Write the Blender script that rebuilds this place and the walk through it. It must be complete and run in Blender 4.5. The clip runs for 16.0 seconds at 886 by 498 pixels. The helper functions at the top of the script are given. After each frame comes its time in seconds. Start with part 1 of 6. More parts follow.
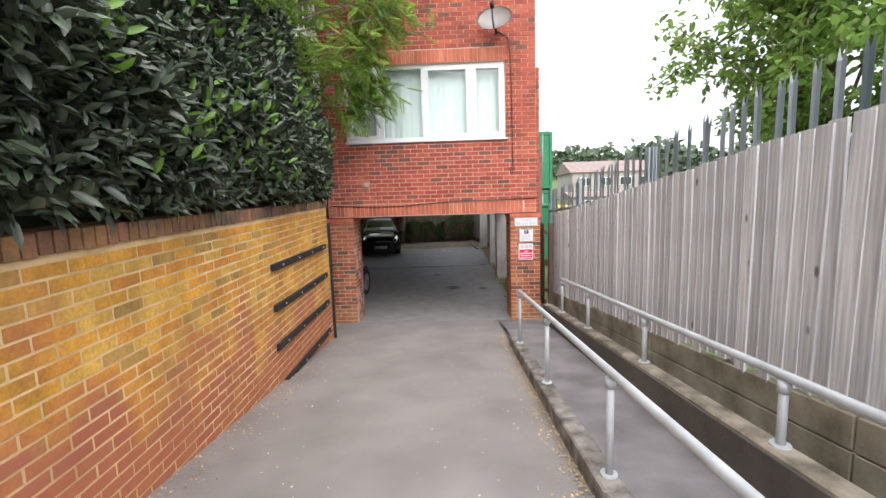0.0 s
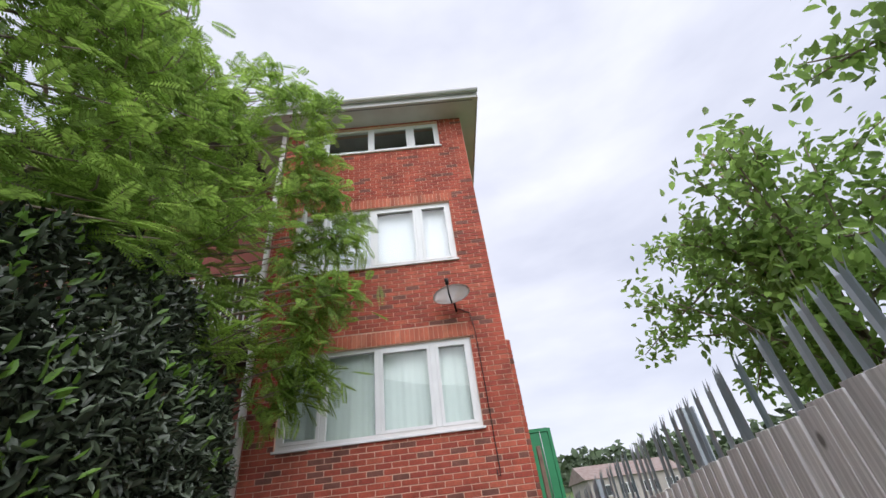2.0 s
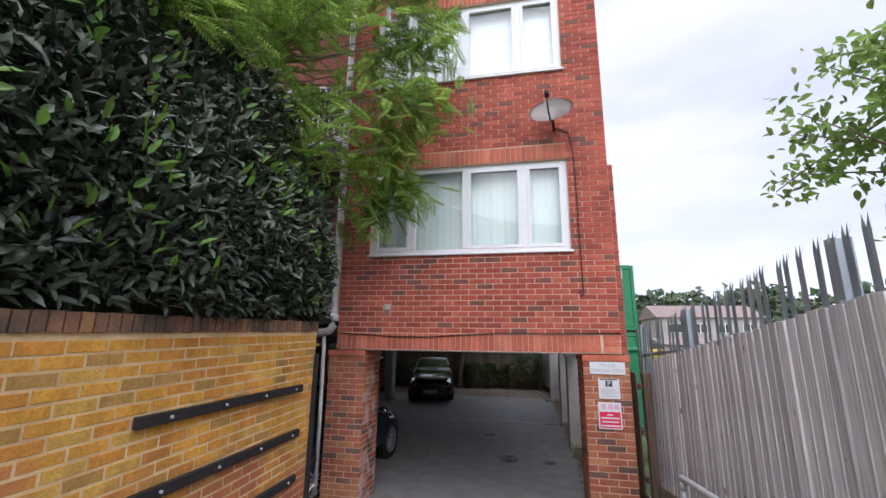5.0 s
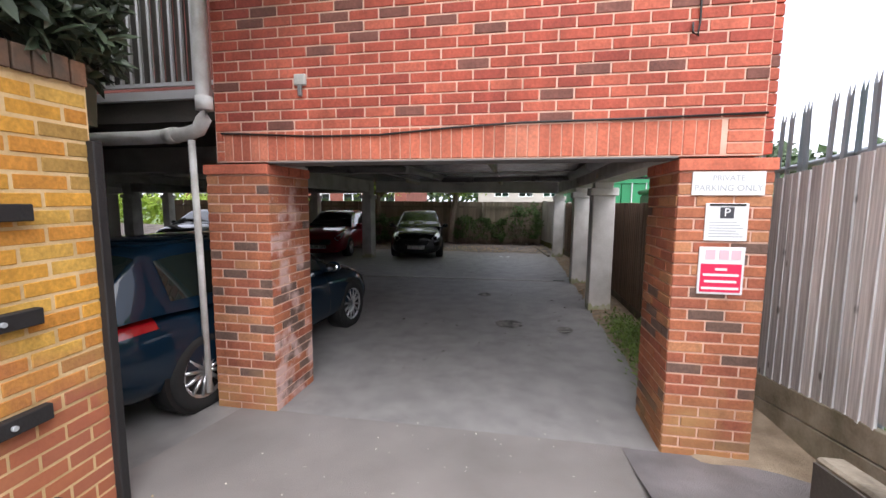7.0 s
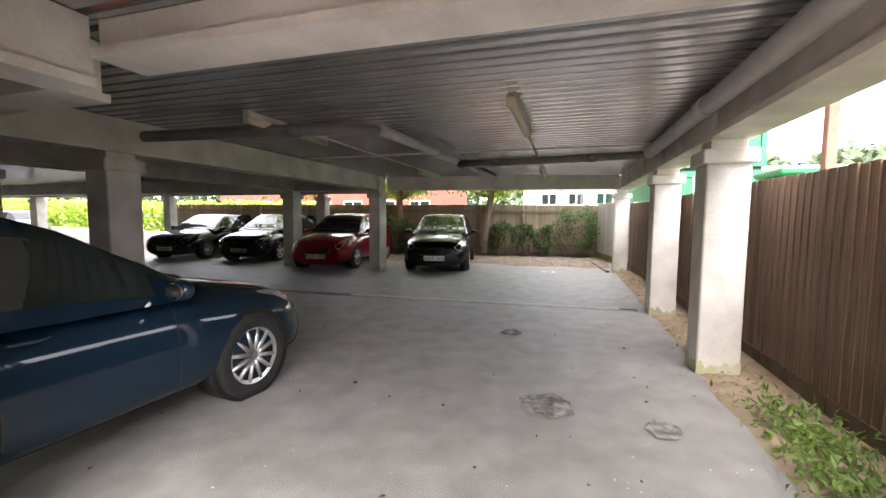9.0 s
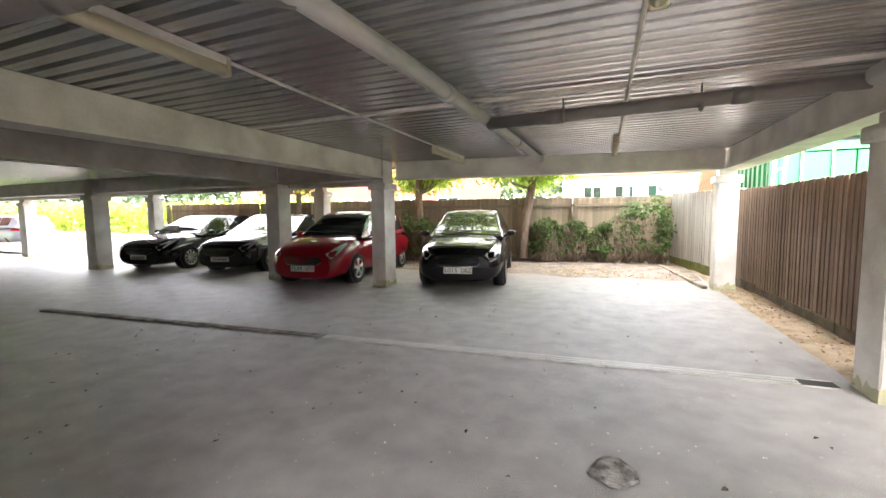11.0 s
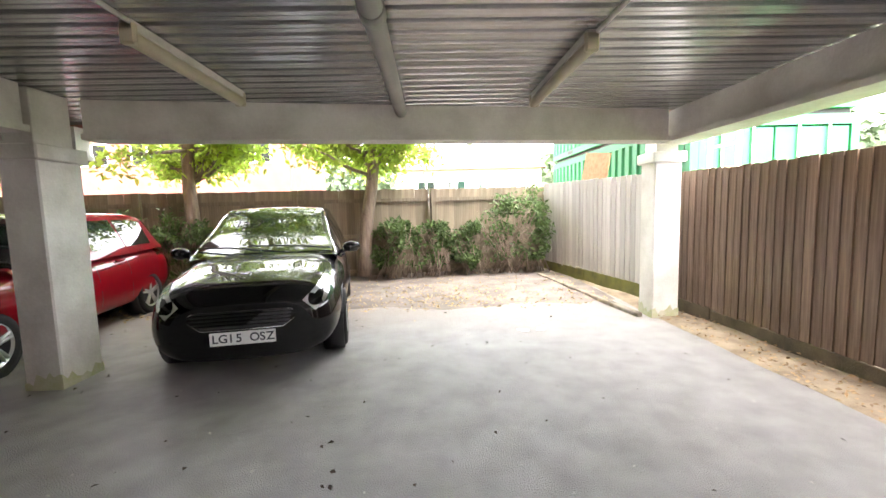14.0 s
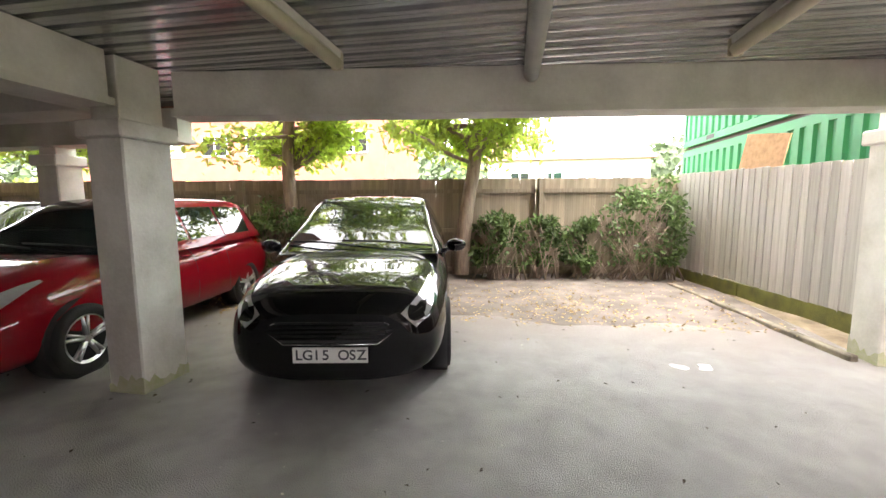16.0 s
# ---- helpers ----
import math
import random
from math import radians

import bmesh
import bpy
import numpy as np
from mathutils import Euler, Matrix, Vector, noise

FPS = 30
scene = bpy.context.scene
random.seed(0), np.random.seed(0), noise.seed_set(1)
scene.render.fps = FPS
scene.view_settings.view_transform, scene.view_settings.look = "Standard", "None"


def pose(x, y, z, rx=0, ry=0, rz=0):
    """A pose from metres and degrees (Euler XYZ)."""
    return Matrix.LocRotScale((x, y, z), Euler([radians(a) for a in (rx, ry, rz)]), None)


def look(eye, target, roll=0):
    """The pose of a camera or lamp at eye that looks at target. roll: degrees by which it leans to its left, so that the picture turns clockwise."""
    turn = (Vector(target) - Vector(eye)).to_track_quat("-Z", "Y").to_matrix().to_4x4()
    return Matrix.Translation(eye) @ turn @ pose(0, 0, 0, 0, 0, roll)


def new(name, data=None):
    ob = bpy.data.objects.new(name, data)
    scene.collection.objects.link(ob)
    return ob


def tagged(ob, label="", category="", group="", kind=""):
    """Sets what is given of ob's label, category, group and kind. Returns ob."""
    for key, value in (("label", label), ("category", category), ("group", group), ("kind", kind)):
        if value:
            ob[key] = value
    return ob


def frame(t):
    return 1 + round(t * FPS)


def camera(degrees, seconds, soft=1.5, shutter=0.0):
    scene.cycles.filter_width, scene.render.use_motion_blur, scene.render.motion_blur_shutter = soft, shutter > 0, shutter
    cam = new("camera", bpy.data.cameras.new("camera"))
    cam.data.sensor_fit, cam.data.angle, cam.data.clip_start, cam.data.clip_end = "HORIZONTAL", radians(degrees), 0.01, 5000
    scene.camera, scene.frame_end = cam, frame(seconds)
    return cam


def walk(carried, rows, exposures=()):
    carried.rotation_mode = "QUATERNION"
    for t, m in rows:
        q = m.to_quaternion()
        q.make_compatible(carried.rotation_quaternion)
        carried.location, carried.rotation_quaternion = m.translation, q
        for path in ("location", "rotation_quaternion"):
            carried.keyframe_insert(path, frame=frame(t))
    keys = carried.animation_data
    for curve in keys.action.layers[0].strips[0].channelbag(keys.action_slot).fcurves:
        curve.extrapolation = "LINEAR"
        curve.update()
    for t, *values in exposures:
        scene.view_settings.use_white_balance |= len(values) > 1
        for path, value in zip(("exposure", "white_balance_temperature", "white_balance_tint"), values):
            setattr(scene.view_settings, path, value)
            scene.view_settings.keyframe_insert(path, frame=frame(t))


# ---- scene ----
cam = camera(94.2, 16.0)
PATH = [
    (0, (0.288, -7.658, 2.323), (0.227, -5.674, 2.081), -1.8),
    (0.5, (0.378, -7.135, 2.278), (0.271, -5.141, 2.174), -2.4),
    (1, (0.562, -6.659, 2.264), (0.519, -4.677, 2.53), -3.1),
    (1.5, (0.656, -6.259, 2.222), (0.76, -4.493, 3.156), -7.0),
    (2, (0.738, -6.094, 2.259), (0.814, -4.441, 3.383), -7.7),
    (2.5, (0.705, -6.104, 2.271), (0.456, -4.488, 3.423), -1.9),
    (3, (0.656, -6.157, 2.248), (0.032, -4.635, 3.386), 3.8),
    (3.5, (0.692, -6.093, 2.244), (0.187, -4.5, 3.342), 2.4),
    (4, (0.697, -6.05, 2.242), (0.327, -4.377, 3.274), 0.5),
    (4.5, (0.605, -5.976, 2.208), (0.212, -4.198, 3.036), 0.8),
    (5, (0.634, -5.669, 2.165), (0.244, -3.756, 2.599), 0.8),
    (5.2, (0.644, -5.478, 2.173), (0.279, -3.529, 2.436), 0.6),
    (7.3, (0.278, -2.53, 1.645), (-0.09, -0.575, 1.425), 0.6),
    (7.5, (0.277, -2.281, 1.613), (-0.115, -0.33, 1.411), 0.7),
    (8, (0.299, -1.638, 1.544), (-0.183, 0.294, 1.35), 0.7),
    (8.5, (0.4, -0.87, 1.47), (-0.142, 1.046, 1.311), 0.4),
    (9, (0.321, -0.142, 1.394), (-0.26, 1.766, 1.237), 0.3),
    (9.2, (0.262, 0.113, 1.408), (-0.374, 2.001, 1.23), -0.1),
    (11.3, (-0.451, 2.971, 1.345), (-1.209, 4.814, 1.177), -0.4),
    (11.5, (-0.501, 3.276, 1.322), (-1.282, 5.108, 1.143), -0.1),
    (12, (-0.671, 3.885, 1.353), (-1.428, 5.729, 1.187), 0.3),
    (12.5, (-0.899, 4.466, 1.367), (-1.548, 6.349, 1.188), 0.5),
    (13, (-1.052, 5.008, 1.38), (-1.605, 6.922, 1.204), 0.4),
    (13.5, (-1.228, 5.558, 1.367), (-1.488, 7.534, 1.196), -0.4),
    (14, (-1.262, 6.078, 1.388), (-1.195, 8.068, 1.195), -1.6),
    (14.5, (-1.356, 6.567, 1.356), (-0.958, 8.513, 1.13), -2.2),
    (15, (-1.347, 6.953, 1.347), (-0.917, 8.893, 1.119), -1.9),
    (15.5, (-1.495, 6.97, 1.399), (-1.649, 8.952, 1.18), -1.4),
    (16, (-1.609, 6.958, 1.398), (-1.952, 8.915, 1.173), -0.4),
]
EXPOSURES = [(0, 1.35, 6500, 11), (1.0, 1.25, 6500, 11), (1.6, 0.8, 6400, 12), (2.2, 0.5, 6300, 12), (4.2, 0.5, 6250, 12), (5.2, 0.82, 6050, 16), (7.3, 1.85, 6400, 12), (8.2, 2.75, 6600, 11),
             (9.0, 3.5, 6900, 12), (11.5, 4.62, 7000, 12), (13.0, 4.82, 6900, 12), (14.5, 4.45, 7000, 13), (16.0, 4.3, 7200, 13)]
SKY = 0.1
walk(cam, [(t, look(eye, aim, roll)) for t, eye, aim, roll in PATH], EXPOSURES)

# ---- sky and sun: a bright overcast day ----
sky_world = bpy.data.worlds.new("overcast_sky")
scene.world = sky_world
sky_world.use_nodes = True
nt = sky_world.node_tree
nt.nodes.clear()
w_out = nt.nodes.new("ShaderNodeOutputWorld")
w_bg = nt.nodes.new("ShaderNodeBackground")
w_sky = nt.nodes.new("ShaderNodeTexSky")
w_sky.sky_type = "NISHITA"
w_sky.sun_disc = False
w_sky.sun_elevation = radians(52)
w_sky.sun_rotation = radians(170)
w_tc = nt.nodes.new("ShaderNodeTexCoord")
w_map = nt.nodes.new("ShaderNodeMapping")
w_map.inputs["Scale"].default_value = (1.2, 1.2, 3.6)
w_n = nt.nodes.new("ShaderNodeTexNoise")
w_n.inputs["Scale"].default_value = 1.7
w_n.inputs["Detail"].default_value = 5
w_n.inputs["Roughness"].default_value = 0.5
w_ramp = nt.nodes.new("ShaderNodeValToRGB")
w_ramp.color_ramp.elements[0].position = 0.3
w_ramp.color_ramp.elements[0].color = (5.0, 5.2, 6.1, 1)
w_ramp.color_ramp.elements[1].position = 0.72
w_ramp.color_ramp.elements[1].color = (7.6, 7.7, 8.3, 1)
w_mix = nt.nodes.new("ShaderNodeMixRGB")
w_mix.inputs["Fac"].default_value = 0.9
nt.links.new(w_tc.outputs["Generated"], w_map.inputs["Vector"])
nt.links.new(w_map.outputs["Vector"], w_n.inputs["Vector"])
nt.links.new(w_n.outputs["Fac"], w_ramp.inputs["Fac"])
nt.links.new(w_sky.outputs["Color"], w_mix.inputs["Color1"])
nt.links.new(w_ramp.outputs["Color"], w_mix.inputs["Color2"])
nt.links.new(w_mix.outputs["Color"], w_bg.inputs["Color"])
w_bg.inputs["Strength"].default_value = SKY
nt.links.new(w_bg.outputs["Background"], w_out.inputs["Surface"])
sun = new("sun", bpy.data.lights.new("sun", "SUN"))
sun.data.energy, sun.data.angle, sun.data.color = 2.2, radians(80), (1.0, 0.98, 0.97)
sun.matrix_world = look((2.5, -15, 22), (0, 0, 0))


# ---- materials ----
def material(name, colour, rough=0.7, metal=0.0, dark=None, scale=6.0, fine=60.0, bump=0.2, amount=0.5, coords="Object",
             vary=0.0, island=False, stretch=(1, 1, 1), contrast=(0.35, 0.7), coat=0.0, spec=0.5, thin=0.0):
    """A principled surface with stains (scale) and grain (fine); vary: difference from piece to piece."""
    m = bpy.data.materials.new(name)
    m.use_nodes = True
    t = m.node_tree
    p = t.nodes["Principled BSDF"]
    dark = dark or tuple(c * 0.6 for c in colour)
    tc = t.nodes.new("ShaderNodeTexCoord")
    mp = t.nodes.new("ShaderNodeMapping")
    mp.inputs["Scale"].default_value = stretch
    if coords == "World":
        g = t.nodes.new("ShaderNodeNewGeometry")
        t.links.new(g.outputs["Position"], mp.inputs["Vector"])
    else:
        t.links.new(tc.outputs[coords], mp.inputs["Vector"])
    n1 = t.nodes.new("ShaderNodeTexNoise")
    n1.inputs["Scale"].default_value, n1.inputs["Detail"].default_value = scale, 4
    n2 = t.nodes.new("ShaderNodeTexNoise")
    n2.inputs["Scale"].default_value, n2.inputs["Detail"].default_value = fine, 3
    for n in (n1, n2):
        t.links.new(mp.outputs["Vector"], n.inputs["Vector"])
    r1 = t.nodes.new("ShaderNodeMapRange")
    r1.inputs["From Min"].default_value, r1.inputs["From Max"].default_value = contrast
    t.links.new(n1.outputs["Fac"], r1.inputs["Value"])
    mul = t.nodes.new("ShaderNodeMath")
    mul.operation = "MULTIPLY_ADD"
    mul.inputs[1].default_value = amount
    t.links.new(r1.outputs["Result"], mul.inputs[0])
    fin = t.nodes.new("ShaderNodeMath")
    fin.operation = "MULTIPLY"
    fin.inputs[1].default_value = amount * 0.5
    t.links.new(n2.outputs["Fac"], fin.inputs[0])
    t.links.new(fin.outputs[0], mul.inputs[2])
    mix = t.nodes.new("ShaderNodeMixRGB")
    mix.inputs["Color1"].default_value, mix.inputs["Color2"].default_value = (*colour, 1), (*dark, 1)
    t.links.new(mul.outputs[0], mix.inputs["Fac"])
    colour_out = mix.outputs["Color"]
    if vary:
        rnd = t.nodes.new("ShaderNodeNewGeometry" if island else "ShaderNodeObjectInfo")
        mr = t.nodes.new("ShaderNodeMapRange")
        mr.inputs["To Min"].default_value, mr.inputs["To Max"].default_value = 1 - vary, 1 + vary
        t.links.new(rnd.outputs["Random Per Island" if island else "Random"], mr.inputs["Value"])
        vm = t.nodes.new("ShaderNodeVectorMath")
        vm.operation = "SCALE"
        t.links.new(colour_out, vm.inputs[0])
        t.links.new(mr.outputs["Result"], vm.inputs["Scale"])
        colour_out = vm.outputs["Vector"]
    t.links.new(colour_out, p.inputs["Base Color"])
    p.inputs["Roughness"].default_value, p.inputs["Metallic"].default_value = rough, metal
    p.inputs["Coat Weight"].default_value = coat
    p.inputs["Coat Roughness"].default_value = 0.03
    p.inputs["Specular IOR Level"].default_value = spec
    if thin:
        tr = t.nodes.new("ShaderNodeBsdfTranslucent")
        br = t.nodes.new("ShaderNodeVectorMath")
        br.operation = "SCALE"
        br.inputs["Scale"].default_value = 1.6
        t.links.new(colour_out, br.inputs[0])
        t.links.new(br.outputs["Vector"], tr.inputs["Color"])
        ms = t.nodes.new("ShaderNodeMixShader")
        ms.inputs["Fac"].default_value = thin
        t.links.new(p.outputs["BSDF"], ms.inputs[1])
        t.links.new(tr.outputs["BSDF"], ms.inputs[2])
        t.links.new(ms.outputs["Shader"], t.nodes["Material Output"].inputs["Surface"])
    if bump:
        b = t.nodes.new("ShaderNodeBump")
        b.inputs["Strength"].default_value, b.inputs["Distance"].default_value = bump, 0.01
        t.links.new(n2.outputs["Fac"], b.inputs["Height"])
        t.links.new(b.outputs["Normal"], p.inputs["Normal"])
    return m


def brick_material(name, tones, island, stain=None, foot=False):
    """Brick colours picked piece by piece from tones [(share, colour)], with grain; stain: (colour, noise scale, low, high)."""
    m = bpy.data.materials.new(name)
    m.use_nodes = True
    t = m.node_tree
    p = t.nodes["Principled BSDF"]
    rnd = t.nodes.new("ShaderNodeNewGeometry" if island else "ShaderNodeObjectInfo")
    ramp = t.nodes.new("ShaderNodeValToRGB")
    ramp.color_ramp.interpolation = "CONSTANT"
    at = 0.0
    for i, (share, c) in enumerate(tones):
        e = ramp.color_ramp.elements[i] if i < 2 else ramp.color_ramp.elements.new(at)
        e.position, e.color = at, (*c, 1)
        at += share
    t.links.new(rnd.outputs["Random Per Island" if island else "Random"], ramp.inputs["Fac"])
    geo = t.nodes.new("ShaderNodeNewGeometry")
    n = t.nodes.new("ShaderNodeTexNoise")
    n.inputs["Scale"].default_value, n.inputs["Detail"].default_value = 55, 4
    t.links.new(geo.outputs["Position"], n.inputs["Vector"])
    mr = t.nodes.new("ShaderNodeMapRange")
    mr.inputs["To Min"].default_value, mr.inputs["To Max"].default_value = 0.55, 1.4
    t.links.new(n.outputs["Fac"], mr.inputs["Value"])
    sc = t.nodes.new("ShaderNodeVectorMath")
    sc.operation = "SCALE"
    t.links.new(ramp.outputs["Color"], sc.inputs[0])
    big = t.nodes.new("ShaderNodeTexNoise")
    big.inputs["Scale"].default_value, big.inputs["Detail"].default_value = 3.2, 6
    big.inputs["Roughness"].default_value = 0.65
    mpb = t.nodes.new("ShaderNodeMapping")
    mpb.inputs["Scale"].default_value = (1, 1, 0.55)
    t.links.new(geo.outputs["Position"], mpb.inputs["Vector"])
    t.links.new(mpb.outputs["Vector"], big.inputs["Vector"])
    mrb = t.nodes.new("ShaderNodeMapRange")
    mrb.inputs["From Min"].default_value, mrb.inputs["From Max"].default_value = 0.32, 0.66
    mrb.inputs["To Min"].default_value, mrb.inputs["To Max"].default_value = 0.62, 1.18
    t.links.new(big.outputs["Fac"], mrb.inputs["Value"])
    both = t.nodes.new("ShaderNodeMath")
    both.operation = "MULTIPLY"
    t.links.new(mr.outputs["Result"], both.inputs[0])
    t.links.new(mrb.outputs["Result"], both.inputs[1])
    t.links.new(both.outputs[0], sc.inputs["Scale"])
    out = sc.outputs["Vector"]
    if stain:
        colour, scale, lo, hi = stain
        n2 = t.nodes.new("ShaderNodeTexNoise")
        n2.inputs["Scale"].default_value, n2.inputs["Detail"].default_value = scale, 4
        t.links.new(geo.outputs["Position"], n2.inputs["Vector"])
        mr2 = t.nodes.new("ShaderNodeMapRange")
        mr2.inputs["From Min"].default_value, mr2.inputs["From Max"].default_value = lo, hi
        mr2.inputs["To Max"].default_value = 0.85
        value = n2.outputs["Fac"]
        if foot:
            sep = t.nodes.new("ShaderNodeSeparateXYZ")
            t.links.new(geo.outputs["Position"], sep.inputs["Vector"])
            up = t.nodes.new("ShaderNodeMath")
            up.operation = "MULTIPLY_ADD"
            up.inputs[1].default_value = 0.117
            t.links.new(sep.outputs["Y"], up.inputs[0])
            t.links.new(sep.outputs["Z"], up.inputs[2])
            dn = t.nodes.new("ShaderNodeMath")
            dn.operation = "MULTIPLY_ADD"
            dn.inputs[1].default_value = -0.42
            t.links.new(up.outputs[0], dn.inputs[0])
            t.links.new(value, dn.inputs[2])
            value = dn.outputs[0]
        t.links.new(value, mr2.inputs["Value"])
        mx = t.nodes.new("ShaderNodeMixRGB")
        mx.inputs["Color2"].default_value = (*colour, 1)
        t.links.new(mr2.outputs["Result"], mx.inputs["Fac"])
        t.links.new(out, mx.inputs["Color1"])
        out = mx.outputs["Color"]
    t.links.new(out, p.inputs["Base Color"])
    p.inputs["Roughness"].default_value = 0.85
    b = t.nodes.new("ShaderNodeBump")
    b.inputs["Strength"].default_value, b.inputs["Distance"].default_value = 0.5, 0.006
    t.links.new(n.outputs["Fac"], b.inputs["Height"])
    t.links.new(b.outputs["Normal"], p.inputs["Normal"])
    return m


def glass_material(name, tint, rough=0.02, transmission=1.0):
    m = bpy.data.materials.new(name)
    m.use_nodes = True
    p = m.node_tree.nodes["Principled BSDF"]
    p.inputs["Base Color"].default_value = (*tint, 1)
    p.inputs["Roughness"].default_value = rough
    p.inputs["Transmission Weight"].default_value = transmission
    p.inputs["IOR"].default_value = 1.45
    return m


RED = [(0.5, (0.42, 0.085, 0.05)), (0.2, (0.5, 0.12, 0.07)), (0.2, (0.34, 0.065, 0.042)), (0.1, (0.2, 0.075, 0.055))]
M_RED = brick_material("red_brick", RED, False)
M_RED_J = brick_material("red_brick_rest", RED, True)
PIL = [(0.42, (0.43, 0.145, 0.07)), (0.24, (0.36, 0.11, 0.06)), (0.16, (0.48, 0.21, 0.1)), (0.18, (0.17, 0.1, 0.075))]
M_PIL = brick_material("pillar_brick", PIL, False, ((0.45, 0.25, 0.1), 2.2, 0.3, 0.62), True)
M_PIL_B = brick_material("bleached_pillar_brick", PIL, False, ((0.62, 0.42, 0.38), 4.5, 0.5, 0.62))
YEL = [(0.4, (0.7, 0.35, 0.05)), (0.27, (0.64, 0.28, 0.045)), (0.19, (0.68, 0.4, 0.08)), (0.14, (0.46, 0.27, 0.07))]
M_YEL = brick_material("yellow_stained_brick", YEL, False, ((0.4, 0.12, 0.075), 2.1, 0.06, 0.33), True)
M_YEL_J = brick_material("yellow_stained_brick_rest", YEL, True, ((0.4, 0.12, 0.075), 2.1, 0.06, 0.33), True)
M_COPE = brick_material("brown_coping_brick", [(0.5, (0.31, 0.15, 0.08)), (0.3, (0.36, 0.19, 0.08)), (0.2, (0.24, 0.12, 0.07))], False, ((0.07, 0.06, 0.045), 3.0, 0.4, 0.6))
M_SOLDIER = brick_material("soldier_brick", [(0.5, (0.55, 0.15, 0.085)), (0.3, (0.48, 0.13, 0.075)), (0.2, (0.6, 0.2, 0.12))], False)
M_MORTAR = material("mortar", (0.8, 0.52, 0.4), 0.95, scale=5, bump=0.4, amount=0.5, coords="World")
M_MORTAR_Y = material("pale_mortar", (0.84, 0.62, 0.34), 0.95, dark=(0.45, 0.29, 0.12), scale=3.5, bump=0.3, amount=0.7, coords="World")
M_ASPHALT = material("tarmac", (0.35, 0.335, 0.325), 0.46, dark=(0.09, 0.087, 0.084), scale=3.8, fine=130, bump=0.9, amount=0.42, coords="World", contrast=(0.34, 0.76))


def earth_edge(m, y0, y1, colour):
    """Trodden earth over the surface beyond y0, in ragged patches."""
    t = m.node_tree
    p = t.nodes["Principled BSDF"]
    src = p.inputs["Base Color"].links[0].from_socket
    geo = t.nodes.new("ShaderNodeNewGeometry")
    sep = t.nodes.new("ShaderNodeSeparateXYZ")
    t.links.new(geo.outputs["Position"], sep.inputs["Vector"])
    n = t.nodes.new("ShaderNodeTexNoise")
    n.inputs["Scale"].default_value, n.inputs["Detail"].default_value, n.inputs["Roughness"].default_value = 1.5, 7, 0.65
    t.links.new(geo.outputs["Position"], n.inputs["Vector"])
    add = t.nodes.new("ShaderNodeMath")
    add.operation = "MULTIPLY_ADD"
    add.inputs[1].default_value = 2.6
    t.links.new(n.outputs["Fac"], add.inputs[0])
    t.links.new(sep.outputs["Y"], add.inputs[2])
    mr = t.nodes.new("ShaderNodeMapRange")
    mr.inputs["From Min"].default_value, mr.inputs["From Max"].default_value = y0 + 1.3, y1 + 1.3
    t.links.new(add.outputs[0], mr.inputs["Value"])
    mx = t.nodes.new("ShaderNodeMixRGB")
    mx.inputs["Color2"].default_value = (*colour, 1)
    t.links.new(mr.outputs["Result"], mx.inputs["Fac"])
    t.links.new(src, mx.inputs["Color1"])
    t.links.new(mx.outputs["Color"], p.inputs["Base Color"])


earth_edge(M_ASPHALT, 10.3, 11.9, (0.27, 0.232, 0.208))
M_RAMP = material("worn_ramp_tarmac", (0.35, 0.32, 0.305), 0.85, dark=(0.16, 0.146, 0.138), scale=1.3, fine=170, bump=1.0, amount=0.5, coords="World")
M_PATH = material("path_tarmac", (0.27, 0.25, 0.255), 0.85, dark=(0.12, 0.11, 0.11), scale=2.6, fine=110, bump=0.8, amount=0.7, coords="World")
M_CONC = material("stained_concrete", (0.42, 0.37, 0.29), 0.9, dark=(0.09, 0.075, 0.055), scale=4.5, fine=45, bump=0.5, amount=0.8, coords="World")
M_INFILL = material("dark_weathered_infill_board", (0.13, 0.115, 0.1), 0.9, dark=(0.05, 0.045, 0.04), scale=4, fine=50, bump=0.3, amount=0.8, vary=0.35, stretch=(6, 6, 0.5))
M_PALECONC = material("pale_worn_concrete", (0.6, 0.58, 0.54), 0.9, dark=(0.3, 0.28, 0.25), scale=6, fine=50, bump=0.4, amount=0.7, coords="World")
M_KERB = material("grimy_kerb_concrete", (0.34, 0.31, 0.28), 0.92, dark=(0.08, 0.07, 0.06), scale=7, fine=60, bump=0.6, amount=0.9, coords="World")
M_DARKCONC = material("dark_concrete", (0.12, 0.105, 0.09), 0.85, dark=(0.05, 0.045, 0.04), scale=2.0, fine=50, bump=0.5, amount=0.7, coords="World")
M_WHITEPAINT = material("off_white_masonry_paint", (0.82, 0.795, 0.76), 0.7, dark=(0.5, 0.47, 0.43), scale=2.4, fine=40, bump=0.3, amount=0.7, coords="World")
M_DECK = material("galvanised_deck", (0.6, 0.6, 0.61), 0.27, metal=0.8, dark=(0.4, 0.4, 0.41), scale=1.6, fine=9, bump=0.012, amount=0.7, coords="World", stretch=(1, 1.6, 1))
M_UPVC = material("white_upvc", (0.82, 0.83, 0.84), 0.35, scale=3, bump=0.02, amount=0.15)
M_PIPE = material("grey_plastic_pipe", (0.42, 0.41, 0.4), 0.5, scale=4, bump=0.05, amount=0.4)
M_PIPE_D = material("dusty_dark_pipe", (0.2, 0.19, 0.185), 0.6, scale=4, bump=0.1, amount=0.5)
